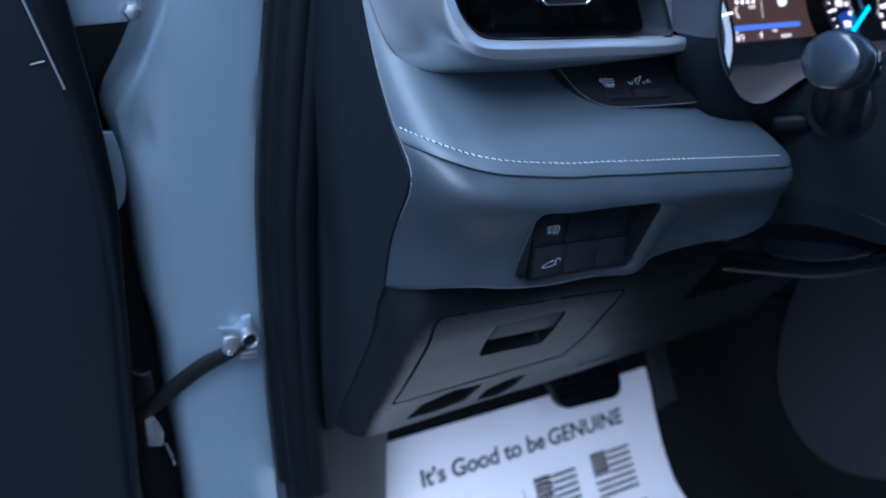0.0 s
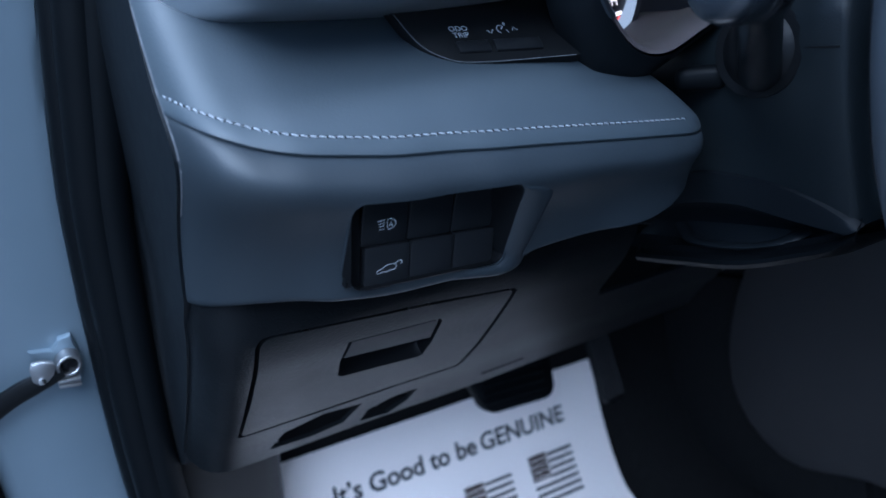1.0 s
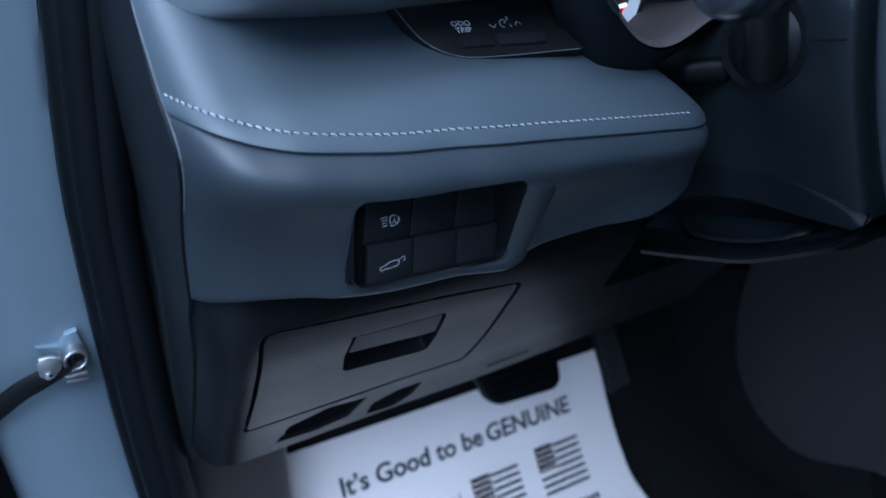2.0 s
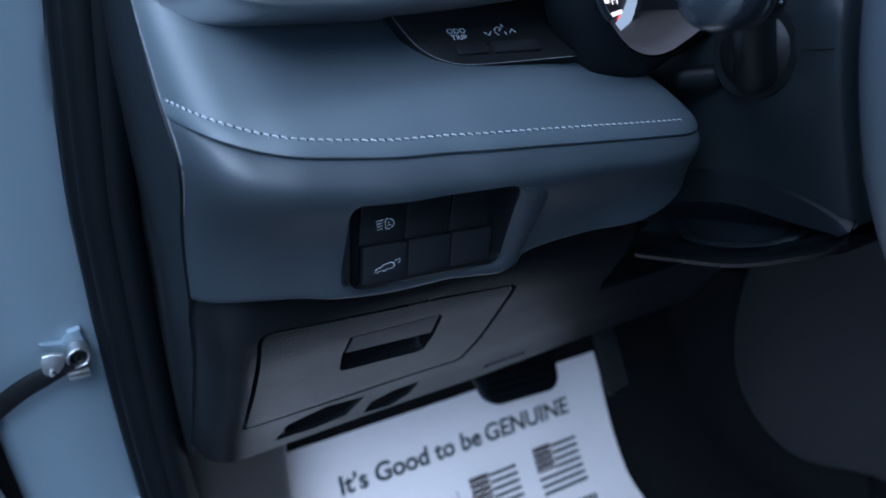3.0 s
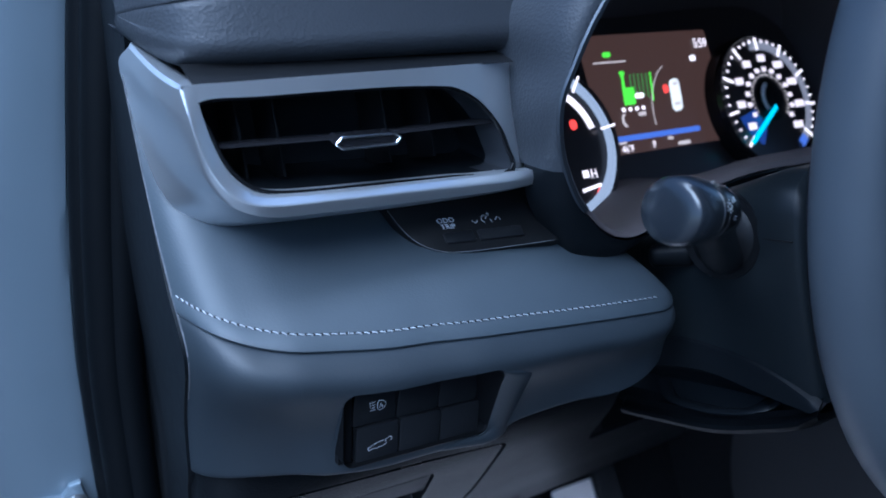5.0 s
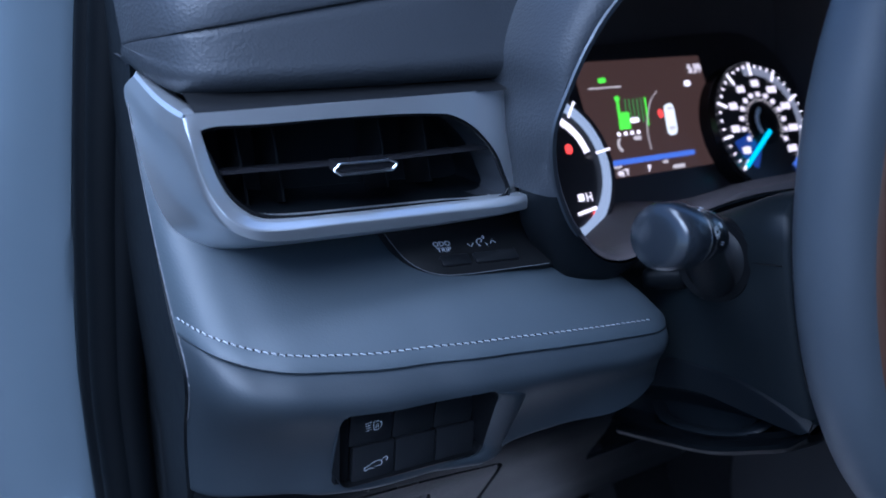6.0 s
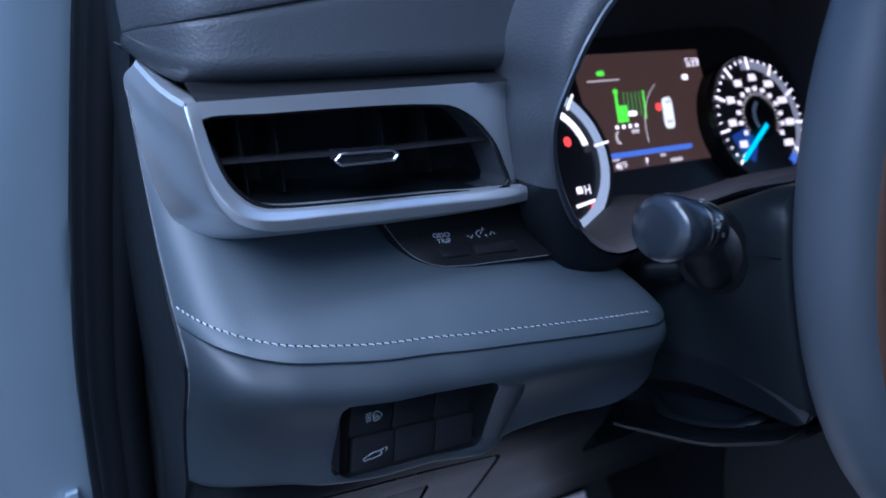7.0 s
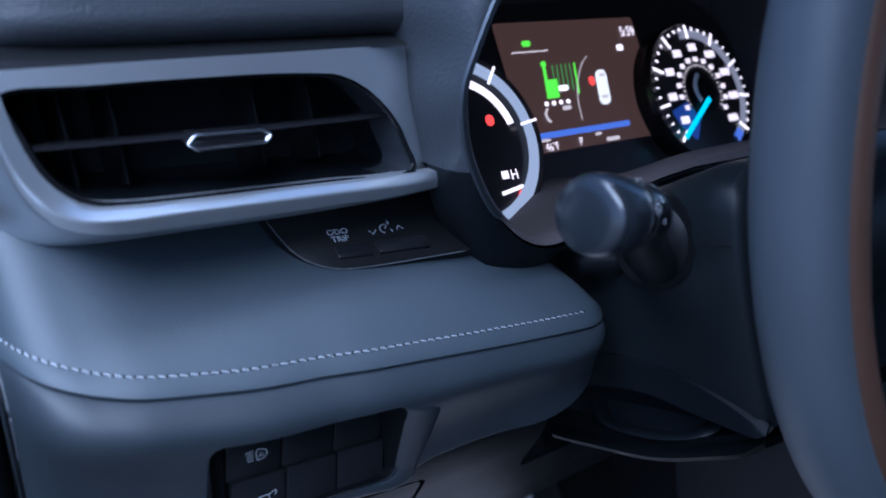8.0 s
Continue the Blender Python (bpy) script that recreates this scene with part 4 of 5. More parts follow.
    for k in range(25):
        a = 205 - 240 * k / 24
        part("small_mark", bar(cx, cz, a, 0.0188, 0.0202, 0.0010, d + 0.001), G_DIM, dial)
    part("hub", ringed(cx, cz, 0.0001, 0.0165, d + 0.004, d + 0.002, 40), BLACK, dial, "black hub")
    # highlight on the black hub, built as a pale silver arc
    part("hub_glint", ringed(cx + 0.001, cz, 0.0110, 0.0150, d + 0.0052, d + 0.005, 16, 120, 215), GLINT, dial)
    part("needle", bar(cx - 0.002, cz - 0.006, 214, 0.0, 0.044, 0.0036, d + 0.006), G_CYAN, dial, "lit cyan needle")
    part("glow_sector", ringed(cx, cz, 0.018, 0.039, d + 0.0006, d + 0.0006, 16, 196, 240), G_NAVY, dial, "dim blue sector beside the needle")
    part("glow_sector", ringed(cx, cz, 0.040, 0.047, d + 0.0008, d + 0.0008, 8, 300, 312), G_BLUE, dial)
    # power dial
    cx, cz = 0.4145, 0.7475
    dial = part("power_dial", ringed(cx, cz, 0.0001, 0.050, d, d, 72), DIALFACE, t, "black power dial")
    part("dial_ring", ringed(cx, cz, 0.0430, 0.0520, d + 0.003, d + 0.001, 72), G_SILVER, dial, "broad silver dial ring, glowing in place of daylight on it")
    part("dial_well", ringed(cx, cz, 0.0520, 0.0575, d + 0.001, d - 0.010, 72), DIALFACE, dial)
    part("arc_band", ringed(cx, cz, 0.0345, 0.0395, d + 0.001, d + 0.001, 24, 12, 78), G_WHITE, dial, "lit white arc")
    for a in (8, 52, 95):
        part("mark", bar(cx, cz, a, 0.040, 0.0525, 0.0015, d + 0.005), G_WHITE, dial)
    for k in range(7):
        part("mark", bar(cx, cz, 16 + 8 * k, 0.0532, 0.0552, 0.0016, d + 0.0008), G_WHITE, dial)
    part("warning_mark", plate(cx + 0.0190, cx + 0.0245, cz + 0.0070, cz + 0.0128, d + 0.0016, 0.001, 0.0024), G_RED, dial, "lit red warning mark")
    lettering("lettering", "H", 0.0078, lambda a, b: on_cluster(cx + 0.0255 + a, cz - 0.0215 + b, d + 0.001), G_WHITE, dial)
    part("gauge_mark", bar(cx + 0.0215, cz - 0.0185, 0, -0.0022, 0.0022, 0.0045, d + 0.001), G_WHITE, dial)
    part("gauge_bar", bar(cx + 0.024, cz - 0.0265, 8, -0.008, 0.008, 0.0022, d + 0.001), G_WHITE, dial)
    part("gauge_red", bar(cx + 0.027, cz - 0.031, 55, -0.005, 0.005, 0.0018, d + 0.001), G_RED, dial)


# ---------------------------------------------------------------- lower panel with drawer
PX = (0.173, 0.1755, 0.179, 0.184, 0.190, 0.1975, 0.205, 0.225, 0.30, 0.40, 0.62)
PYO = (0.029, 0.0190, 0.0120, 0.0055, 0.0022, 0.0010, 0.0006, 0.0002, -0.001, -0.004, -0.004)


def panel_y(x, z):
    return pch(z, (0.440, 0.455, 0.475, 0.505, 0.555, 0.585, 0.605, 0.64), (0.4235, 0.416, 0.405, 0.386, 0.3575, 0.3425, 0.337, 0.336)) + pch(x, PX, PYO)


def on_panel(x, z, d=0.0):
    return Vector((x, panel_y(x, z) - d * 0.88, z + d * 0.47 * -1))


DRAWER = [(0.2003, 0.5950), (0.2018, 0.5985), (0.2040, 0.6002), (0.2080, 0.6006), (0.30, 0.5895), (0.3535, 0.5825), (0.3565, 0.5795), (0.3540, 0.525), (0.3500, 0.4990), (0.3470, 0.4965), (0.275, 0.4985), (0.1995, 0.5000), (0.1975, 0.5020), (0.1995, 0.55)]
PULL = [(0.2500, 0.5785), (0.309, 0.5735), (0.311, 0.5705), (0.3115, 0.5490), (0.3095, 0.5335), (0.3065, 0.5325), (0.2545, 0.5400), (0.2505, 0.5430), (0.2485, 0.5600)]
SLOTS = ([(0.2218, 0.4600), (0.2289, 0.4800), (0.2525, 0.4890), (0.2800, 0.4835), (0.2715, 0.4615), (0.2508, 0.4585)], [(0.2890, 0.4535), (0.2913, 0.4677), (0.3075, 0.4752), (0.3250, 0.4755), (0.3212, 0.4605), (0.3096, 0.4510)])


def grown(loop, g):
    c = np.mean(np.array(loop), axis=0)
    return [tuple(c + (np.array(p) - c) * (1 + g / np.linalg.norm(np.array(p) - c))) for p in loop]


def lower_panel():
    p = thing("lower_panel", (0.30, 0.40, 0.45), "dark grained plastic knee panel under the dashboard", "knee panel")
    out = [(0.173, 0.640), (0.440, 0.640), (0.446, 0.60), (0.447, 0.545), (0.452, 0.536), (0.50, 0.535), (0.62, 0.530), (0.62, 0.447), (0.173, 0.447)]
    bm = sheet(out, [grown(DRAWER, 0.0029), *[grown(q, 0.0015) for q in SLOTS]], on_panel, 0.005, (0, 0.003, 0.0012))
    part("panel_skin", bm, PLASTIC, p, "grained dark plastic skin")
    part("slot_backing", shell([[on_panel(x, z, -0.055) for x in np.linspace(0.19, 0.37, 8)] for z in np.linspace(0.445, 0.62, 8)], (0, 0.004, 0)), BLACK, p)
    for a, b in ((0.237, 0.250), (0.262, 0.268)):
        part("connector", box((b - a, 0.008, 0.006), Matrix.Translation(on_panel((a + b) / 2, 0.467, -0.018)) @ pose(0, 0, 0, 30, 0, 5), 0.001), BLACK, p, "small connector in the opening")
    for k in range(7):
        part("mould_mark", tube([on_panel(0.386 + 0.0058 * k, 0.4625, 0.0002), on_panel(0.390 + 0.0058 * k, 0.4627, 0.0002)], 0.0007, 6), PLASTIC, p)
    d = thing("drawer", (0.28, 0.37, 0.50), "closed dark plastic drawer in the knee panel", "drawer")
    bm = sheet(DRAWER, [PULL], lambda a, b: on_panel(a, b, -0.0002), 0.004, (0, 0.009, 0.003))
    part("drawer_front", bm, PLASTIC, d, "grained dark plastic drawer front")
    rows = [[on_panel(a, b, k) for a, b in PULL] for k in (-0.0004, -0.006)] + [[on_panel(a, b + 0.004, -0.014) for a, b in PULL]]
    bm = loft(rows, closed=True)
    bm.faces.new(list(bm.verts)[-len(PULL):])
    part("pull_recess", bm, BLACK, d, "dark recess under the pull")
    flap = [(0.2512, 0.5775), (0.3085, 0.5727), (0.3103, 0.5700), (0.3107, 0.5520), (0.2492, 0.5610)]
    part("pull", slab(grown(flap, -0.0014), lambda a, b, k: on_panel(a, b, -0.0006 - k), 0.004, 0.0008), SMOOTHPLASTIC, d, "smooth grey finger pull")


# ---------------------------------------------------------------- steering column, stalk, wheel
def steering_column():
    c = thing("steering_column", (0.53, 0.28, 0.60), "dark plastic steering column shroud with a tilt lever slot", "steering column")

    def body(zb, zt, k, grow=0.0):
        """One cross-section, k metres ahead of the rear face."""
        ring = []
        n = 10
        side = [(0.443, z) for z in np.linspace(zb, zt - 0.02, n)]
        arc = [(0.443 + 0.02 * (1 - math.cos(a)), zt - 0.02 + 0.02 * math.sin(a)) for a in np.linspace(0.2, math.pi / 2, 6)]
        left = side + arc
        right = [(1.066 - x, z) for x, z in left[::-1]]
        for x, z in left + right:
            yr = 0.196 + (z - 0.66) * 0.34
            bow = 0.004 * math.sin(math.pi * min(1, max(0, (z - 0.66) / 0.11)))
            xx = x + (grow if x < 0.533 else -grow) - (bow if x < 0.533 else -bow)
            ring.append(Vector((xx, yr + k, z)))
        return ring
    rows = [body(0.670, 0.760, 0.000, 0.016), body(0.666, 0.767, 0.0012, 0.009), body(0.664, 0.771, 0.0035, 0.004), body(0.662, 0.773, 0.008, 0.001), body(0.663, 0.769, 0.022), body(0.662, 0.755, 0.05), body(0.650, 0.740, 0.08), body(0.632, 0.716, 0.12), body(0.60, 0.68, 0.18)]
    part("upper_shroud", loft(rows, closed=True, caps=True), SHROUD, c, "matt dark shroud")
    part("parting_line", tube([(0.4402, 0.2475, 0.7370), (0.4400, 0.240, 0.7388), (0.4408, 0.2315, 0.7408)], 0.0005, 6), BLACK, c, "fine joint between the shroud halves")
    # lower tray and the dark slot with the lever
    rows = []
    for k in np.linspace(0, 0.84, 16):
        y = 0.199 + 0.15 * k
        z = pch(y, (0.199, 0.205, 0.223, 0.253, 0.291, 0.332, 0.36), (0.6605, 0.652, 0.6385, 0.6195, 0.6035, 0.587, 0.577))
        x = 0.4395 - 0.002 * math.sin(math.pi * k)
        rows.append([Vector((x + 0.006, y + 0.002, z + 0.004)), Vector((x + 0.001, y, z + 0.0025)), Vector((x, y, z)), Vector((x + 0.002, y, z - 0.003)), Vector((x + 0.02, y, z - 0.006)), Vector((x + 0.18, y, z - 0.006))])
    part("lower_tray", shell(rows, (0, 0, 0.004)), RUBBER, c, "curved lower shroud lip")
    upper = spline([(0.4405, 0.300, 0.6545), (0.4405, 0.2884, 0.6600), (0.4402, 0.2606, 0.6665), (0.4400, 0.2402, 0.6690), (0.4402, 0.2185, 0.6682), (0.4410, 0.1990, 0.6640)], 24)
    under = spline([(0.4405, 0.315, 0.627), (0.4405, 0.3025, 0.6354), (0.4400, 0.2748, 0.6472), (0.4398, 0.2566, 0.652), (0.4395, 0.2338, 0.6550), (0.4392, 0.2030, 0.6600)], 24)
    inner = spline([(0.441, 0.345, 0.588), (0.441, 0.3266, 0.594), (0.441, 0.2826, 0.6085), (0.441, 0.232, 0.632), (0.441, 0.2099, 0.648), (0.4405, 0.1995, 0.660)], 24)
    rows = []
    for a, b, c0 in zip(upper, under, inner):
        mid = b.lerp(c0, 0.5)
        row = [a + Vector((0.004, 0, 0.002)), a, a.lerp(b, 0.3) + Vector((-0.0005, 0, 0)), a.lerp(b, 0.7) + Vector((-0.0003, 0, 0)), b, b.lerp(mid, 0.2) + Vector((0.006, 0.001, 0)), b.lerp(mid, 0.5) + Vector((0.014, 0.002, 0)), mid + Vector((0.018, 0.002, 0)), mid.lerp(c0, 0.6) + Vector((0.014, 0, 0)), c0 + Vector((0.003, 0, 0))]
        rows.append(row)
    part("lever_pocket", loft(rows), SMOOTHPLASTIC, c, "hollow pocket round the tilt lever")
    part("slot_core", box((0.14, 0.20, 0.075), pose(0.545, 0.318, 0.640, -22), 0.022), SMOOTHPLASTIC, c)
    lever = spline([(0.456, 0.308, 0.616), (0.447, 0.292, 0.615), (0.4445, 0.27, 0.622), (0.4445, 0.250, 0.631), (0.448, 0.236, 0.640), (0.457, 0.232, 0.646)], 18)
    part("tilt_lever", tube(lever, 0.0045, 10, flat=0.38), SMOOTHPLASTIC, c, "dark tilt adjusting lever")
    return c


def control_stalk():
    s = thing("control_stalk", (0.43, 0.25, 0.73), "black light control stalk with white symbols", "control stalk")
    base, tip = Vector((0.4385, 0.2695, 0.7310)), Vector((0.3700, 0.2260, 0.7680))
    flat_ax = Vector((-1, -0.12, 0.12)).normalized()
    part("boot_ring", tube([base + flat_ax * k for k in (-0.008, 0.0012, 0.0018, -0.001, -0.004)], [0.0228, 0.0228, 0.0223, 0.0217, 0.021], 44), BLACK, s, "dark collar at the column")
    part("boot", tube([base + flat_ax * k for k in (-0.010, -0.001, 0.002, 0.005)], [0.0212, 0.0210, 0.0180, 0.0115], 36), BLACK, s, "black boot")
    foot = base + Vector((-0.002, -0.004, -0.0110))
    part("stem", tube([foot.lerp(tip, k) for k in (0.0, 0.06, 0.4, 0.75, 1.0)], [0.0100, 0.0106, 0.0098, 0.0094, 0.0094], 28, flat=0.85), KNOB, s, "smooth black stem")
    part("lower_boss", box((0.012, 0.026, 0.013), pose(0.434, 0.297, 0.7110, -12, 0, 38), 0.006, 4), RUBBER, s, "small dark boss below the stalk")
    kax = Vector((-0.96, -0.16, 0.20)).normalized()
    k0 = Vector((0.3765, 0.2280, 0.7685))
    prof = [(-0.006, 0.002), (-0.0055, 0.006), (-0.003, 0.0098), (0.0015, 0.0124), (0.008, 0.0135), (0.0135, 0.0139), (0.0140, 0.0134), (0.0145, 0.0140), (0.0195, 0.0148), (0.0200, 0.0140)]
    knob = part("knob", tube([k0 + kax * a for a, r in prof], [r for a, r in prof], 40, flat=0.92), KNOB, s, "smooth black switch knob")
    prof = [(0.0195, 0.0130), (0.0202, 0.0148), (0.025, 0.0153), (0.0295, 0.0153), (0.0325, 0.0150), (0.0345, 0.0143), (0.0358, 0.0132), (0.0366, 0.0116), (0.0371, 0.0092), (0.0374, 0.0060), (0.0375, 0.0010)]
    part("end_cap", tube([k0 + kax * a for a, r in prof], [r for a, r in prof], 40, flat=0.94), KNOBCAP, knob, "satin grey-black rounded end cap")
    side = kax.cross(Vector((0, 0, 1))).normalized()
    upv = side.cross(kax)

    def on(a, t):
        """a along the knob, t degrees round it."""
        w = radians(t)
        return k0 + kax * a + (side * math.cos(w) + upv * 0.92 * math.sin(w)) * (0.0139 if a < 0.0130 else 0.0150)

    def sym(a0, t0):
        return lambda a, b: on(a0 + a, t0 + math.degrees(b / 0.016))
    facing = 180 if (on(0.01, 180) - Vector((0.12, 0.02, 0.87))).length < (on(0.01, 0) - Vector((0.12, 0.02, 0.87))).length else 0
    u = 1 if facing == 0 else -1
    dia = [(0.0013 * math.cos(t), 0.0016 * math.sin(t)) for t in np.linspace(0, 2 * math.pi, 13)]
    rays = [[(0.0019 * math.cos(t), 0.0023 * math.sin(t)), (0.0026 * math.cos(t), 0.0032 * math.sin(t))] for t in np.linspace(0, 2 * math.pi, 9)[:-1]]
    lines("lamp_symbol", [dia] + rays, 0.0004, sym(0.0160, facing + u * 24), PRINT, knob, "white lamp symbol")
    lines("beam_symbol", [[(-0.001, 0.001), (0.001, 0.001)], [(-0.001, 0), (0.001, 0)], [(-0.001, -0.001), (0.001, -0.001)]], 0.0004, sym(0.0095, facing + u * 38), PRINT, knob)
    lines("beam_symbol", [[(-0.001, 0.0008), (0.001, 0.0008)], [(-0.001, -0.0006), (0.001, -0.0006)]], 0.0004, sym(0.0095, facing + u * 4), PRINT, knob)
    lines("auto_marks", [[(-0.004, 0.001), (-0.001, 0.001)], [(-0.003, -0.001), (0.001, -0.001)], [(0.002, 0.001), (0.004, 0.001)]], 0.0006, sym(0.0165, facing + u * 72), PRINT, knob)


def steering_wheel():
    w = thing("steering_wheel", (0.583, 0.179, 0.784), "dark leather-wrapped steering wheel", "steering wheel")
    c, tau, R, r = Vector((0.583, 0.1794, 0.784)), radians(10.5), 0.1904, 0.0146
    ev, en = Vector((0, math.sin(tau), math.cos(tau))), Vector((0, -math.cos(tau), math.sin(tau)))
    rows = []
    for a in np.linspace(0, 2 * math.pi, 120, endpoint=False):
        rad = Vector((1, 0, 0)) * math.cos(a) + ev * math.sin(a)
        rows.append([c + rad * (R + r * math.cos(b)) + en * r * 1.12 * math.sin(b) for b in np.linspace(0, 2 * math.pi, 26, endpoint=False)])
    rows.append(rows[0])
    bm = loft(rows, closed=True)
    bmesh.ops.remove_doubles(bm, verts=bm.verts, dist=1e-5)
    rim = part("rim", bm, RIMLEATHER, w, "leather-wrapped rim")
    # added brown strip, standing in for brown trim beyond the rim
    rows = []
    for a in np.linspace(radians(115), radians(245), 48):
        rad = Vector((1, 0, 0)) * math.cos(a) + ev * math.sin(a)
        rows.append([c + rad * (R - 0.0045 + 0.0090 * math.cos(b)) + en * (0.0090 + 0.0098 * math.sin(b)) for b in np.linspace(0, 2 * math.pi, 20, endpoint=False)])
    part("brown_strip", loft(rows, closed=True, caps=True), BROWNHIDE, rim, "brown strip added to the rim for brown trim beyond it")
    for flip in (1, -1):
        line = []
        for a, b in ((176, 296), (184, 302), (192, 304), (198, 302), (202, 296), (205, 284), (208, 268)):
            t = radians(a)
            rad = Vector((flip, 0, 0)) * math.cos(t) + ev * math.sin(t)
            line.append(c + rad * (R + (r + 0.0002) * math.cos(radians(b))) + en * (r * 1.12 + 0.0002) * math.sin(radians(b)))
        part("grip_seam", tube(spline(line, 40), 0.0004, 6), BLACK, rim, "fine seam of the grip insert")
    for a, name in ((192, "spoke"), (348, "spoke"), (270, "spoke")):
        t = radians(a)
        rad = Vector((1, 0, 0)) * math.cos(t) + ev * math.sin(t)
        tan = rad.cross(en)
        rows = []
        for k, wd in ((0.06, 0.032), (0.10, 0.026), (0.15, 0.022), (0.176, 0.026), (0.186, 0.030)):
            rows.append([c + rad * k + tan * wd * math.cos(b) - en * (0.012 - 0.010 * math.sin(b)) for b in np.linspace(0, 2 * math.pi, 16, endpoint=False)])
        part(name, loft(rows, closed=True, caps=True), SMOOTHPLASTIC, w)
    rows = []
    for k, s in ((-0.03, 0.055), (-0.02, 0.07), (0.0, 0.078), (0.012, 0.070), (0.018, 0.045), (0.02, 0.01)):
        rows.append([c + Vector((1, 0, 0)) * s * math.cos(b) + ev * s * 0.9 * math.sin(b) + en * k for b in np.linspace(0, 2 * math.pi, 36, endpoint=False)])
    part("hub_cover", loft(rows, closed=True, caps=True), RIMLEATHER, w)


# ---------------------------------------------------------------- footwell
def paper_z(y):
    return floor_z(y) + 0.0005


def paper_at(a, b, lift=0.0):
    """a metres across from the middle of the sheet, b metres up it from the bend, turned a little."""
    ca, sa = math.cos(radians(-2.4)), math.sin(radians(-2.4))
    a, b = a * ca - b * sa, a * sa + b * ca
    ys = np.linspace(0.20, 0.66, 185)
    zs = [paper_z(y) for y in ys]
    run = np.r_[0, np.cumsum(np.hypot(np.diff(ys), np.diff(zs)))]
    mid = np.interp(0.49, ys, run)
    y, z = np.interp(mid + b, run, ys), np.interp(mid + b, run, zs)
    y2, z2 = np.interp(mid + b + 0.004, run, ys), np.interp(mid + b + 0.004, run, zs)
    n = Vector((0, -(z2 - z), y2 - y)).normalized()
    curl = 0.02 * max(0, -b - 0.0) * max(0, a - 0.12) / 0.08
    return Vector((0.47 + a, y, z)) + n * (lift + 0.001 + curl)


def paper_mat():
    m = thing("paper_floor_mat", (0.47, 0.49, 0.12), "white printed paper mat covering the footwell floor", "paper mat")
    rows = [[paper_at(a, b) for a in np.linspace(-0.22, 0.2085, 40)] for b in np.linspace(-0.28, 0.176, 60)]
    part("sheet", shell(rows, (0, 0.0004, -0.0006)), PAPER, m, "white paper sheet")
    a0, b0 = -0.1475, 0.1130
    lay = lambda s: (lambda a, b: paper_at(a0 + s + a, b0 + b, 0.0007))
    lettering("lettering", "It\u2019s Good to be", 0.0288, lay(-0.004), INK, m, "dark printed slogan", bold=0.0007, spacing=0.985)
    lettering("lettering", "GENUINE", 0.0284, lay(0.1775), INK, m, "dark printed slogan", bold=0.0007)

    def flag(x0, y0, w, h):
        for k in range(7):
            z = y0 + h - (k + 0.5) * h / 6.6
            s = x0 + w * 0.42 if k < 4 else x0
            q = [(s, z - h * 0.034), (x0 + w, z - h * 0.034), (x0 + w, z + h * 0.034), (s, z + h * 0.034)]
            part("stripe", loft([[paper_at(*q[0], 0.0007), paper_at(*q[1], 0.0007)], [paper_at(*q[3], 0.0007), paper_at(*q[2], 0.0007)]]), INK, m)
        q = [(x0, y0 + h * 0.46), (x0 + w * 0.40, y0 + h * 0.46), (x0 + w * 0.40, y0 + h), (x0, y0 + h)]
        part("canton", loft([[paper_at(*q[0], 0.0007), paper_at(*q[1], 0.0007)], [paper_at(*q[3], 0.0007), paper_at(*q[2], 0.0007)]]), INKBROWN, m)
        for i in range(5):
            for j in range(4):
                cx, cz = x0 + w * (0.05 + 0.075 * i), y0 + h * (0.53 + 0.12 * j)
                part("star", loft([[paper_at(cx - 0.0012, cz - 0.0012, 0.0019), paper_at(cx + 0.0012, cz - 0.0012, 0.0019)], [paper_at(cx - 0.0012, cz + 0.0012, 0.0019), paper_at(cx + 0.0012, cz + 0.0012, 0.0019)]]), PAPER, m)
    flag(-0.003, 0.024, 0.064, 0.056)
    flag(0.0870, 0.030, 0.064, 0.056)
    for x0, x1 in ((0.003, 0.07), (0.094, 0.155)):
        for k in range(9):
            c0 = x0 + (x1 - x0) * k / 9
            part("caption_bar", loft([[paper_at(c0, 0.004, 0.0007), paper_at(c0 + 0.005, 0.004, 0.0007)], [paper_at(c0, 0.011, 0.0007), paper_at(c0 + 0.005, 0.011, 0.0007)]]), INK, m)
    part("logo_bar", loft([[paper_at(-0.13, 0.02, 0.0007), paper_at(-0.05, 0.02, 0.0007)], [paper_at(-0.13, 0.062, 0.0007), paper_at(-0.05, 0.062, 0.0007)]]), INK, m, "plain dark printed block")
    part("rule", loft([[paper_at(-0.021, -0.02, 0.0007), paper_at(-0.020, -0.02, 0.0007)], [paper_at(-0.021, 0.072, 0.0007), paper_at(-0.020, 0.072, 0.0007)]]), INK, m)


def brake_pedal():
    p = thing("brake_pedal", (0.505, 0.53, 0.33), "black rubber brake pedal hanging above the mat", "pedal")
    o = [(a + (0.012 * b / 0.03 if a < 0 else 0.0) * -1, b) for a, b in rounded(0.098, 0.062, 0.014)]
    m = pose(0.508, 0.522, 0.333, -28, 3, -4)
    part("pad", slab(o, lambda a, b, d: m @ Vector((a, d - 0.004, b)), 0.012, 0.004), RUBBER, p, "black ribbed rubber pad")
    for k in range(5):
        part("rib", tube([m @ Vector((-0.036, -0.0045, -0.018 + 0.009 * k)), m @ Vector((0.036, -0.0045, -0.018 + 0.009 * k))], 0.0014, 6), RUBBER, p)
    part("arm", tube(spline([(0.515, 0.535, 0.34), (0.52, 0.56, 0.42), (0.525, 0.60, 0.52), (0.53, 0.66, 0.60)], 12), 0.009, 10, flat=1.6), BLACK, p)


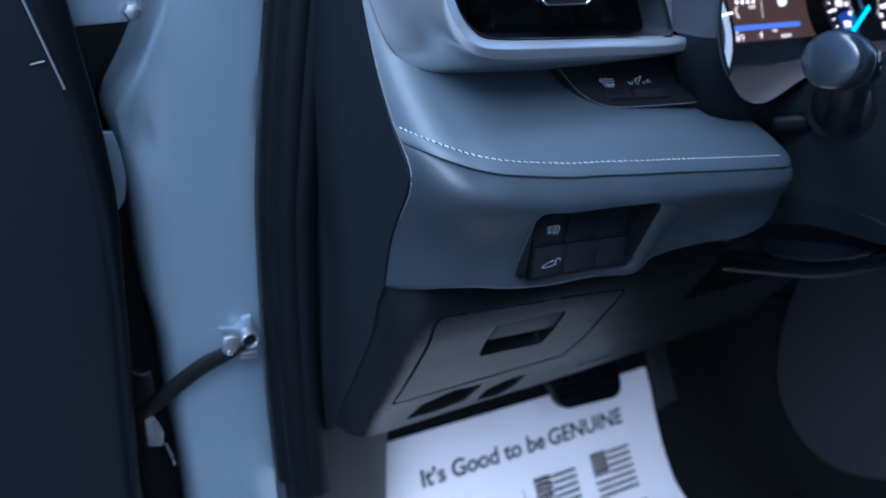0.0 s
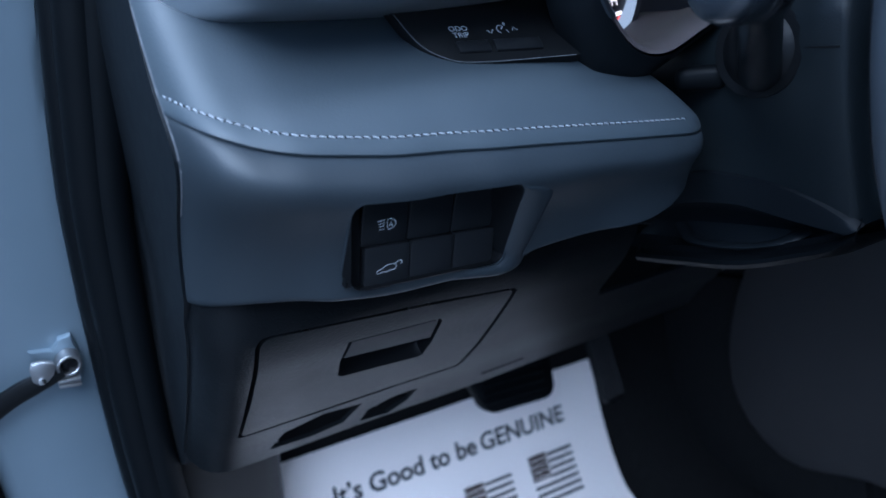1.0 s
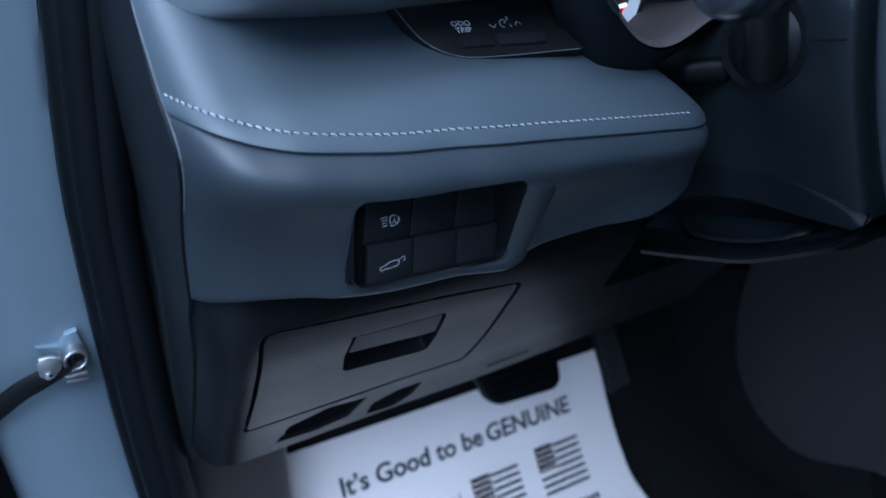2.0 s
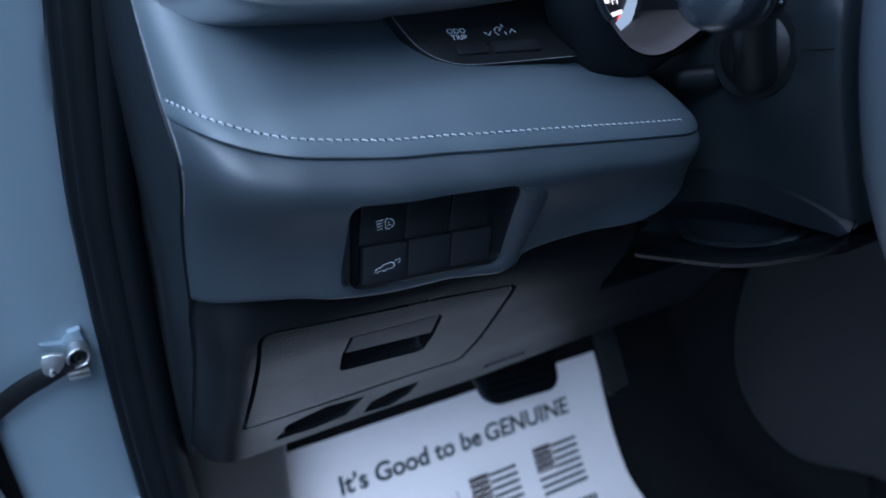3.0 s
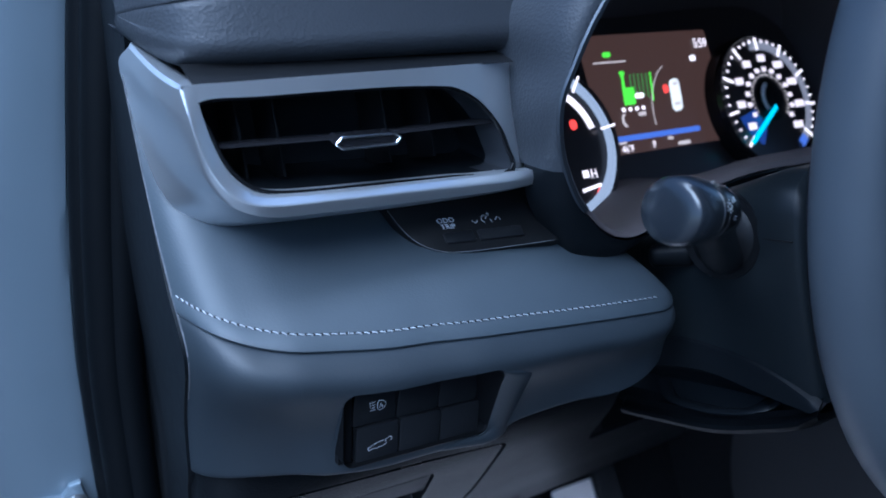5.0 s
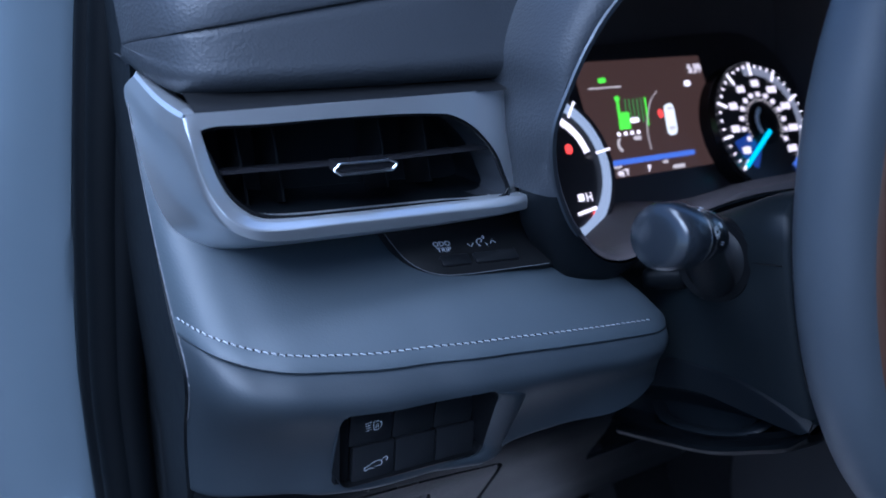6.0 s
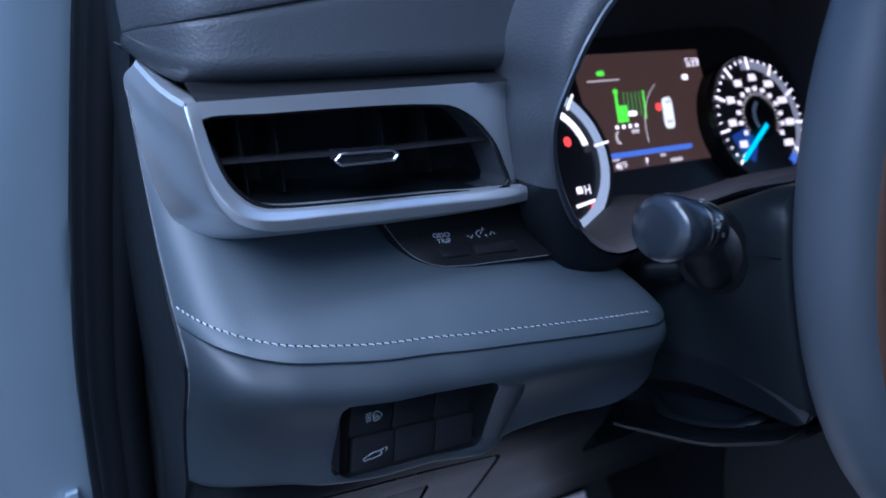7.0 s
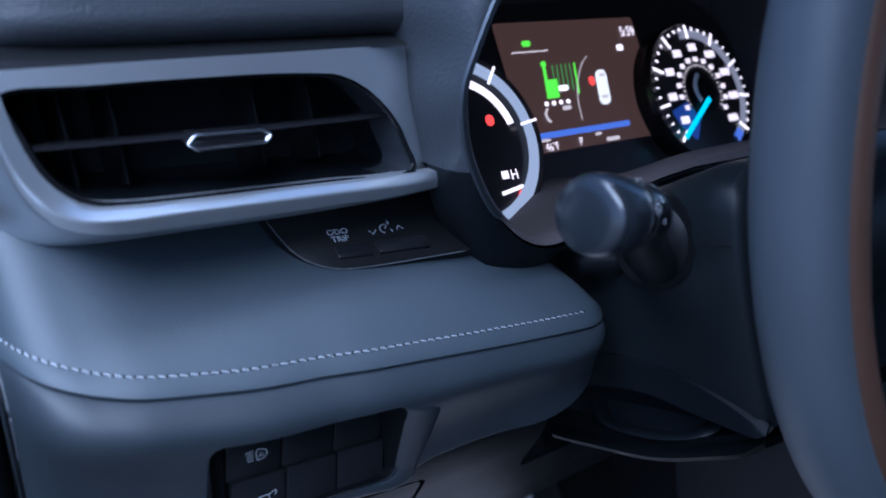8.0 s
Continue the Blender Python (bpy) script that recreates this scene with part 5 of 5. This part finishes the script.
def accelerator_pedal():
    p = thing("accelerator_pedal", (0.715, 0.59, 0.13), "black ribbed accelerator pedal beside the paper mat", "pedal")
    m = pose(0.698, 0.581, 0.258, -32, 0, 3)
    part("plate", slab(rounded(0.034, 0.13, 0.010), lambda a, b, d: m @ Vector((a, d, b)), 0.010, 0.003), BLACK, p)
    for k in range(5):
        x = -0.013 + 0.0065 * k
        part("rib", tube([m @ Vector((x, -0.001, -0.058)), m @ Vector((x, -0.001, 0.058))], 0.0017, 6), CONSOLE, p)


def kick_panel():
    k = thing("kick_panel", (0.20, 0.52, 0.10), "dark plastic kick panel at the foot of the pillar", "kick panel")
    rows = []
    for z in np.linspace(0.06, 0.405, 14):
        f = (z - 0.06) / 0.345
        rows.append([Vector((0.148, 0.505, z)), Vector((0.152, 0.492, z)), Vector((0.16, 0.484 + 0.004 * f, z)), Vector((0.19, 0.492, z)), Vector((0.23, 0.505, z)), Vector((0.255, 0.520, z)), Vector((0.263, 0.535, z)), Vector((0.264, 0.56, z)), Vector((0.262, 0.66, z))])
    part("skin", shell(rows, (-0.004, 0.006, 0)), BLACK, k)
    part("joint", tube([(0.1495, 0.487, 0.396), (0.16, 0.480, 0.395), (0.172, 0.484, 0.394)], 0.0013, 6), EDGE, k)


def centre_console():
    c = thing("centre_console", (0.85, 0.30, 0.10), "dark plastic centre console side", "console")
    out = spline([(0.20, 0.52, 0), (0.40, 0.53, 0), (0.47, 0.47, 0), (0.49, 0.38, 0), (0.487, 0.30, 0), (0.465, 0.24, 0), (0.42, 0.205, 0), (0.36, 0.20, 0), (0.27, 0.245, 0), (0.15, 0.25, 0), (0.0, 0.27, 0)], 40)
    o = [(v.x, v.y) for v in out] + [(-0.4, 0.27), (-0.4, 0.52)]
    part("side_panel", slab(o, lambda a, b, d: Vector((0.80 + d + 0.06 * max(0, a - 0.38) ** 1.2, a, b)), 0.03, 0.008), CONSOLE, c, "matt dark side panel")
    part("core", box((0.22, 1.2, 0.48), pose(0.95, 0.05, 0.27), 0.02), CARPET, c)
    part("tunnel", box((0.30, 0.5, 0.30), pose(0.97, 0.55, 0.20, -20), 0.05), CARPET, c)


# ---------------------------------------------------------------- open door, hinge and check strap
def car_door():
    d = thing("car_door", (0.0, 0.46, 0.40), "open car door with dark trim panel", "door")

    def edge(z):
        return pch(z, (0.2, 0.43, 0.52, 0.585, 0.633, 0.657, 0.709, 0.759, 0.78, 0.95), (0.022, 0.025, 0.031, 0.036, 0.039, 0.041, 0.039, 0.034, 0.032, 0.012))
    rows = []
    for z in np.linspace(0.15, 0.95, 40):
        e = edge(z)
        row = [Vector((e + 0.001, 0.500, z)), Vector((e + 0.002, 0.468, z)), Vector((e, 0.456, z)), Vector((e - 0.006, 0.448, z)), Vector((e - 0.014, 0.4445, z))]
        for k in np.linspace(0.05, 1, 12):
            bulge = 0.012 * math.exp(-(((z - 0.50) / 0.14) ** 2)) * min(1, k * 4)
            row.append(Vector((e - 0.012 - 0.75 * k, 0.445 - 0.22 * k - bulge, z)))
        rows.append(row)
    part("trim_panel", shell(rows, (0, 0.05, 0)), DOORTRIM, d, "matt dark inner trim panel")
    rows = []
    for z in np.linspace(0.15, 0.95, 60):
        e, wide = edge(z), pch(z, (0.15, 0.60, 0.676, 0.71, 0.78, 0.95), (0.006, 0.008, 0.014, 0.0155, 0.020, 0.026))
        rows.append([Vector((e - wide * k, 0.449 - 0.004 * math.sin(math.pi * k) - 0.003 * k, z)) for k in np.linspace(0, 1, 9)])
    part("edge_band", shell(rows, (0, 0.008, 0)), RUBBER, d, "black rubber band along the door edge")
    path = [Vector((edge(z) - 0.001, 0.4565, z)) for z in np.linspace(0.15, 0.95, 40)]
    part("edge_seal", tube([p + Vector((-0.0030, 0.010, 0)) for p in path], 0.0050, 10), RUBBER, d)
    # trim seam in a pale colour that stands for the highlight on its fold
    part("upper_seam", tube([(-0.06, 0.4235, 0.728), (-0.015, 0.4360, 0.7405), (0.003, 0.4410, 0.748), (0.017, 0.4425, 0.750)], 0.0007, 6), EDGE, d)
    # highlight along the rubber band, built as a thin bright strip
    part("band_highlight", tube([Vector((0.026 - 0.245 * (z - 0.727), 0.4415, z)) for z in np.linspace(0.735, 0.95, 12)], 0.0008, 8), STEEL, d, "added bright strip for the highlight along the rubber band")
    # painted door edge coloured black where it lies in shade
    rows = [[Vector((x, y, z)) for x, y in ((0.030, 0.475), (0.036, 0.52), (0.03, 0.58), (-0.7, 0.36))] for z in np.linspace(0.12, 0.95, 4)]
    part("outer_shell", shell(rows, (0, 0.01, 0)), BLACK, d, "door edge coloured black for its shade")
    flange = [(0.0405, 0.6945), (0.0490, 0.6930), (0.0518, 0.6800), (0.0528, 0.6632), (0.0502, 0.6472), (0.0430, 0.6375), (0.0410, 0.6473), (0.0418, 0.660), (0.0422, 0.679), (0.0400, 0.688)]
    part("painted_flange", slab(flange, lambda a, b, k: Vector((a, 0.490 + k - 0.05 * (b - 0.66), b)), 0.004, 0.0014), PAINT, d, "silver-blue painted inner flange")
    lug = [(0.0385, 0.4712), (0.0450, 0.4722), (0.0480, 0.4650), (0.0502, 0.4563), (0.0485, 0.4453), (0.0430, 0.4462), (0.0377, 0.4485), (0.0375, 0.4591)]
    part("bracket", slab(lug, lambda a, b, k: Vector((a, 0.484 + k, b)), 0.005, 0.0012), STEEL, d, "small bright bracket")
    tail = [(0.0500, 0.4440), (0.0520, 0.4420), (0.0545, 0.4310), (0.0555, 0.4230), (0.0540, 0.4205), (0.0525, 0.4300)]
    part("bracket_tail", slab(tail, lambda a, b, k: Vector((a, 0.486 + k, b)), 0.003, 0.0008), STEEL, d)
    for k in range(6):
        part("bellows", tube([(0.036, 0.487, 0.498 + 0.0035 * k), (0.042, 0.482, 0.4965 + 0.0035 * k), (0.047, 0.487, 0.495 + 0.0035 * k)], 0.0017, 8), GLOSS, d)


def door_hinge():
    h = thing("door_hinge", (0.05, 0.49, 0.78), "painted upper door hinge with bolt", "hinge")
    o = [(0.020, 0.7600), (0.034, 0.7605), (0.066, 0.7625), (0.0705, 0.7645), (0.073, 0.769), (0.075, 0.83), (0.02, 0.83)]
    part("leaf", slab(o, lambda a, b, d: Vector((a, 0.470 + d + 0.10 * (0.07 - a), b)), 0.006, 0.002), PAINT, h, "painted hinge leaf")
    m = pose(0.0670, 0.470, 0.7690, 90)
    part("bolt", tube([m @ Vector((0, 0, k)) for k in (0, 0.002, 0.005, 0.006)], [0.0055, 0.0055, 0.0045, 0.002], 6), STEEL, h, "hexagonal bolt")
    # black box added behind the hinge gap to stand in for its shade
    part("gap_shade", box((0.06, 0.01, 0.95), pose(0.045, 0.575, 0.50), 0.002), BLACK, h)


def check_strap():
    s = thing("check_strap", (0.12, 0.49, 0.515), "black door check strap pinned to the pillar", "door check")
    path = spline([(0.116, 0.479, 0.5205), (0.107, 0.478, 0.5185), (0.097, 0.479, 0.5155), (0.083, 0.481, 0.5090), (0.066, 0.484, 0.497), (0.050, 0.488, 0.483), (0.032, 0.493, 0.468)], 26)
    rows = []
    for i, p in enumerate(path):
        d = (path[min(i + 1, 25)] - path[max(i - 1, 0)]).normalized()
        up = Vector((0, 1, 0)).cross(d).normalized()
        up = up if up.z > 0 else -up
        h = 0.0040 + 0.0024 * min(1, i / 5)
        rows.append([p + up * h * a + Vector((0, b, 0)) for a, b in ((1, 0.003), (1, 0.0006), (0.85, 0), (0.1, -0.0012), (-0.85, -0.0006), (-1, 0), (-1, 0.003))])
    part("strap", loft(rows, closed=True, caps=True), BLACK, s, "flat black strap")
    tab = [(0.0985, 0.5290), (0.1005, 0.5325), (0.106, 0.5325), (0.1120, 0.5302), (0.1125, 0.5255), (0.1105, 0.5215), (0.1070, 0.5180), (0.1020, 0.5165), (0.0985, 0.5205)]
    part("bracket", slab(tab, lambda a, b, k: Vector((a, 0.4765 + k + 0.25 * max(0, b - 0.529), b)), 0.003, 0.0008), STEEL, s, "bright zinc bracket tab")
    foot = [(0.1000, 0.5335), (0.1125, 0.5310), (0.1165, 0.5345), (0.1175, 0.5375), (0.1250, 0.5385), (0.1255, 0.5330), (0.1275, 0.5220), (0.1240, 0.5080), (0.1110, 0.5110)]
    part("base_plate", slab(foot, lambda a, b, k: Vector((a, 0.4895 + k, b)), 0.0045, 0.0016), PAINT, s, "painted base plate on the pillar")
    c = Vector((0.1200, 0.4790, 0.5230))
    rows = []
    for a in np.linspace(0, 2 * math.pi, 33):
        u = Vector((math.cos(a), 0.18 * math.cos(a), math.sin(a)))
        rows.append([c + u * r + Vector((0, y, 0)) for r, y in ((0.0056, 0.010), (0.0056, 0.0004), (0.0060, 0), (0.0070, 0), (0.0075, 0.0005), (0.0075, 0.010))])
    part("eye", loft(rows), STEEL, s, "bright zinc eye round the pin")
    pm = pose(*c, 90)
    part("pin", tube([pm @ Vector((0, 0, k)) for k in (-0.010, -0.003, -0.002, -0.002)], [0.0054, 0.0054, 0.0040, 0.001], 18), BLACK, s, "dark pivot pin in the eye")
    for z in (0.5135, 0.5100):
        part("lower_leaf", box((0.013, 0.010, 0.0022), pose(0.1180, 0.482, z, 0, 8, 0), 0.0008), STEEL, s)
    part("rivet", tube([(0.1035, 0.4768, 0.5195), (0.1035, 0.4758, 0.5195), (0.1035, 0.4754, 0.5195)], [0.0022, 0.0022, 0.001], 12), CHROME, s)


ground()
cabin_floor()
cabin_shell()
door_pillar()
weatherstrip()
dashboard()
switch_panel()
trip_panel()
air_vent()
upper_dash()
instrument_hood()
instrument_cluster()
lower_panel()
steering_column()
control_stalk()
steering_wheel()
paper_mat()
brake_pedal()
accelerator_pedal()
kick_panel()
centre_console()
car_door()
door_hinge()
check_strap()
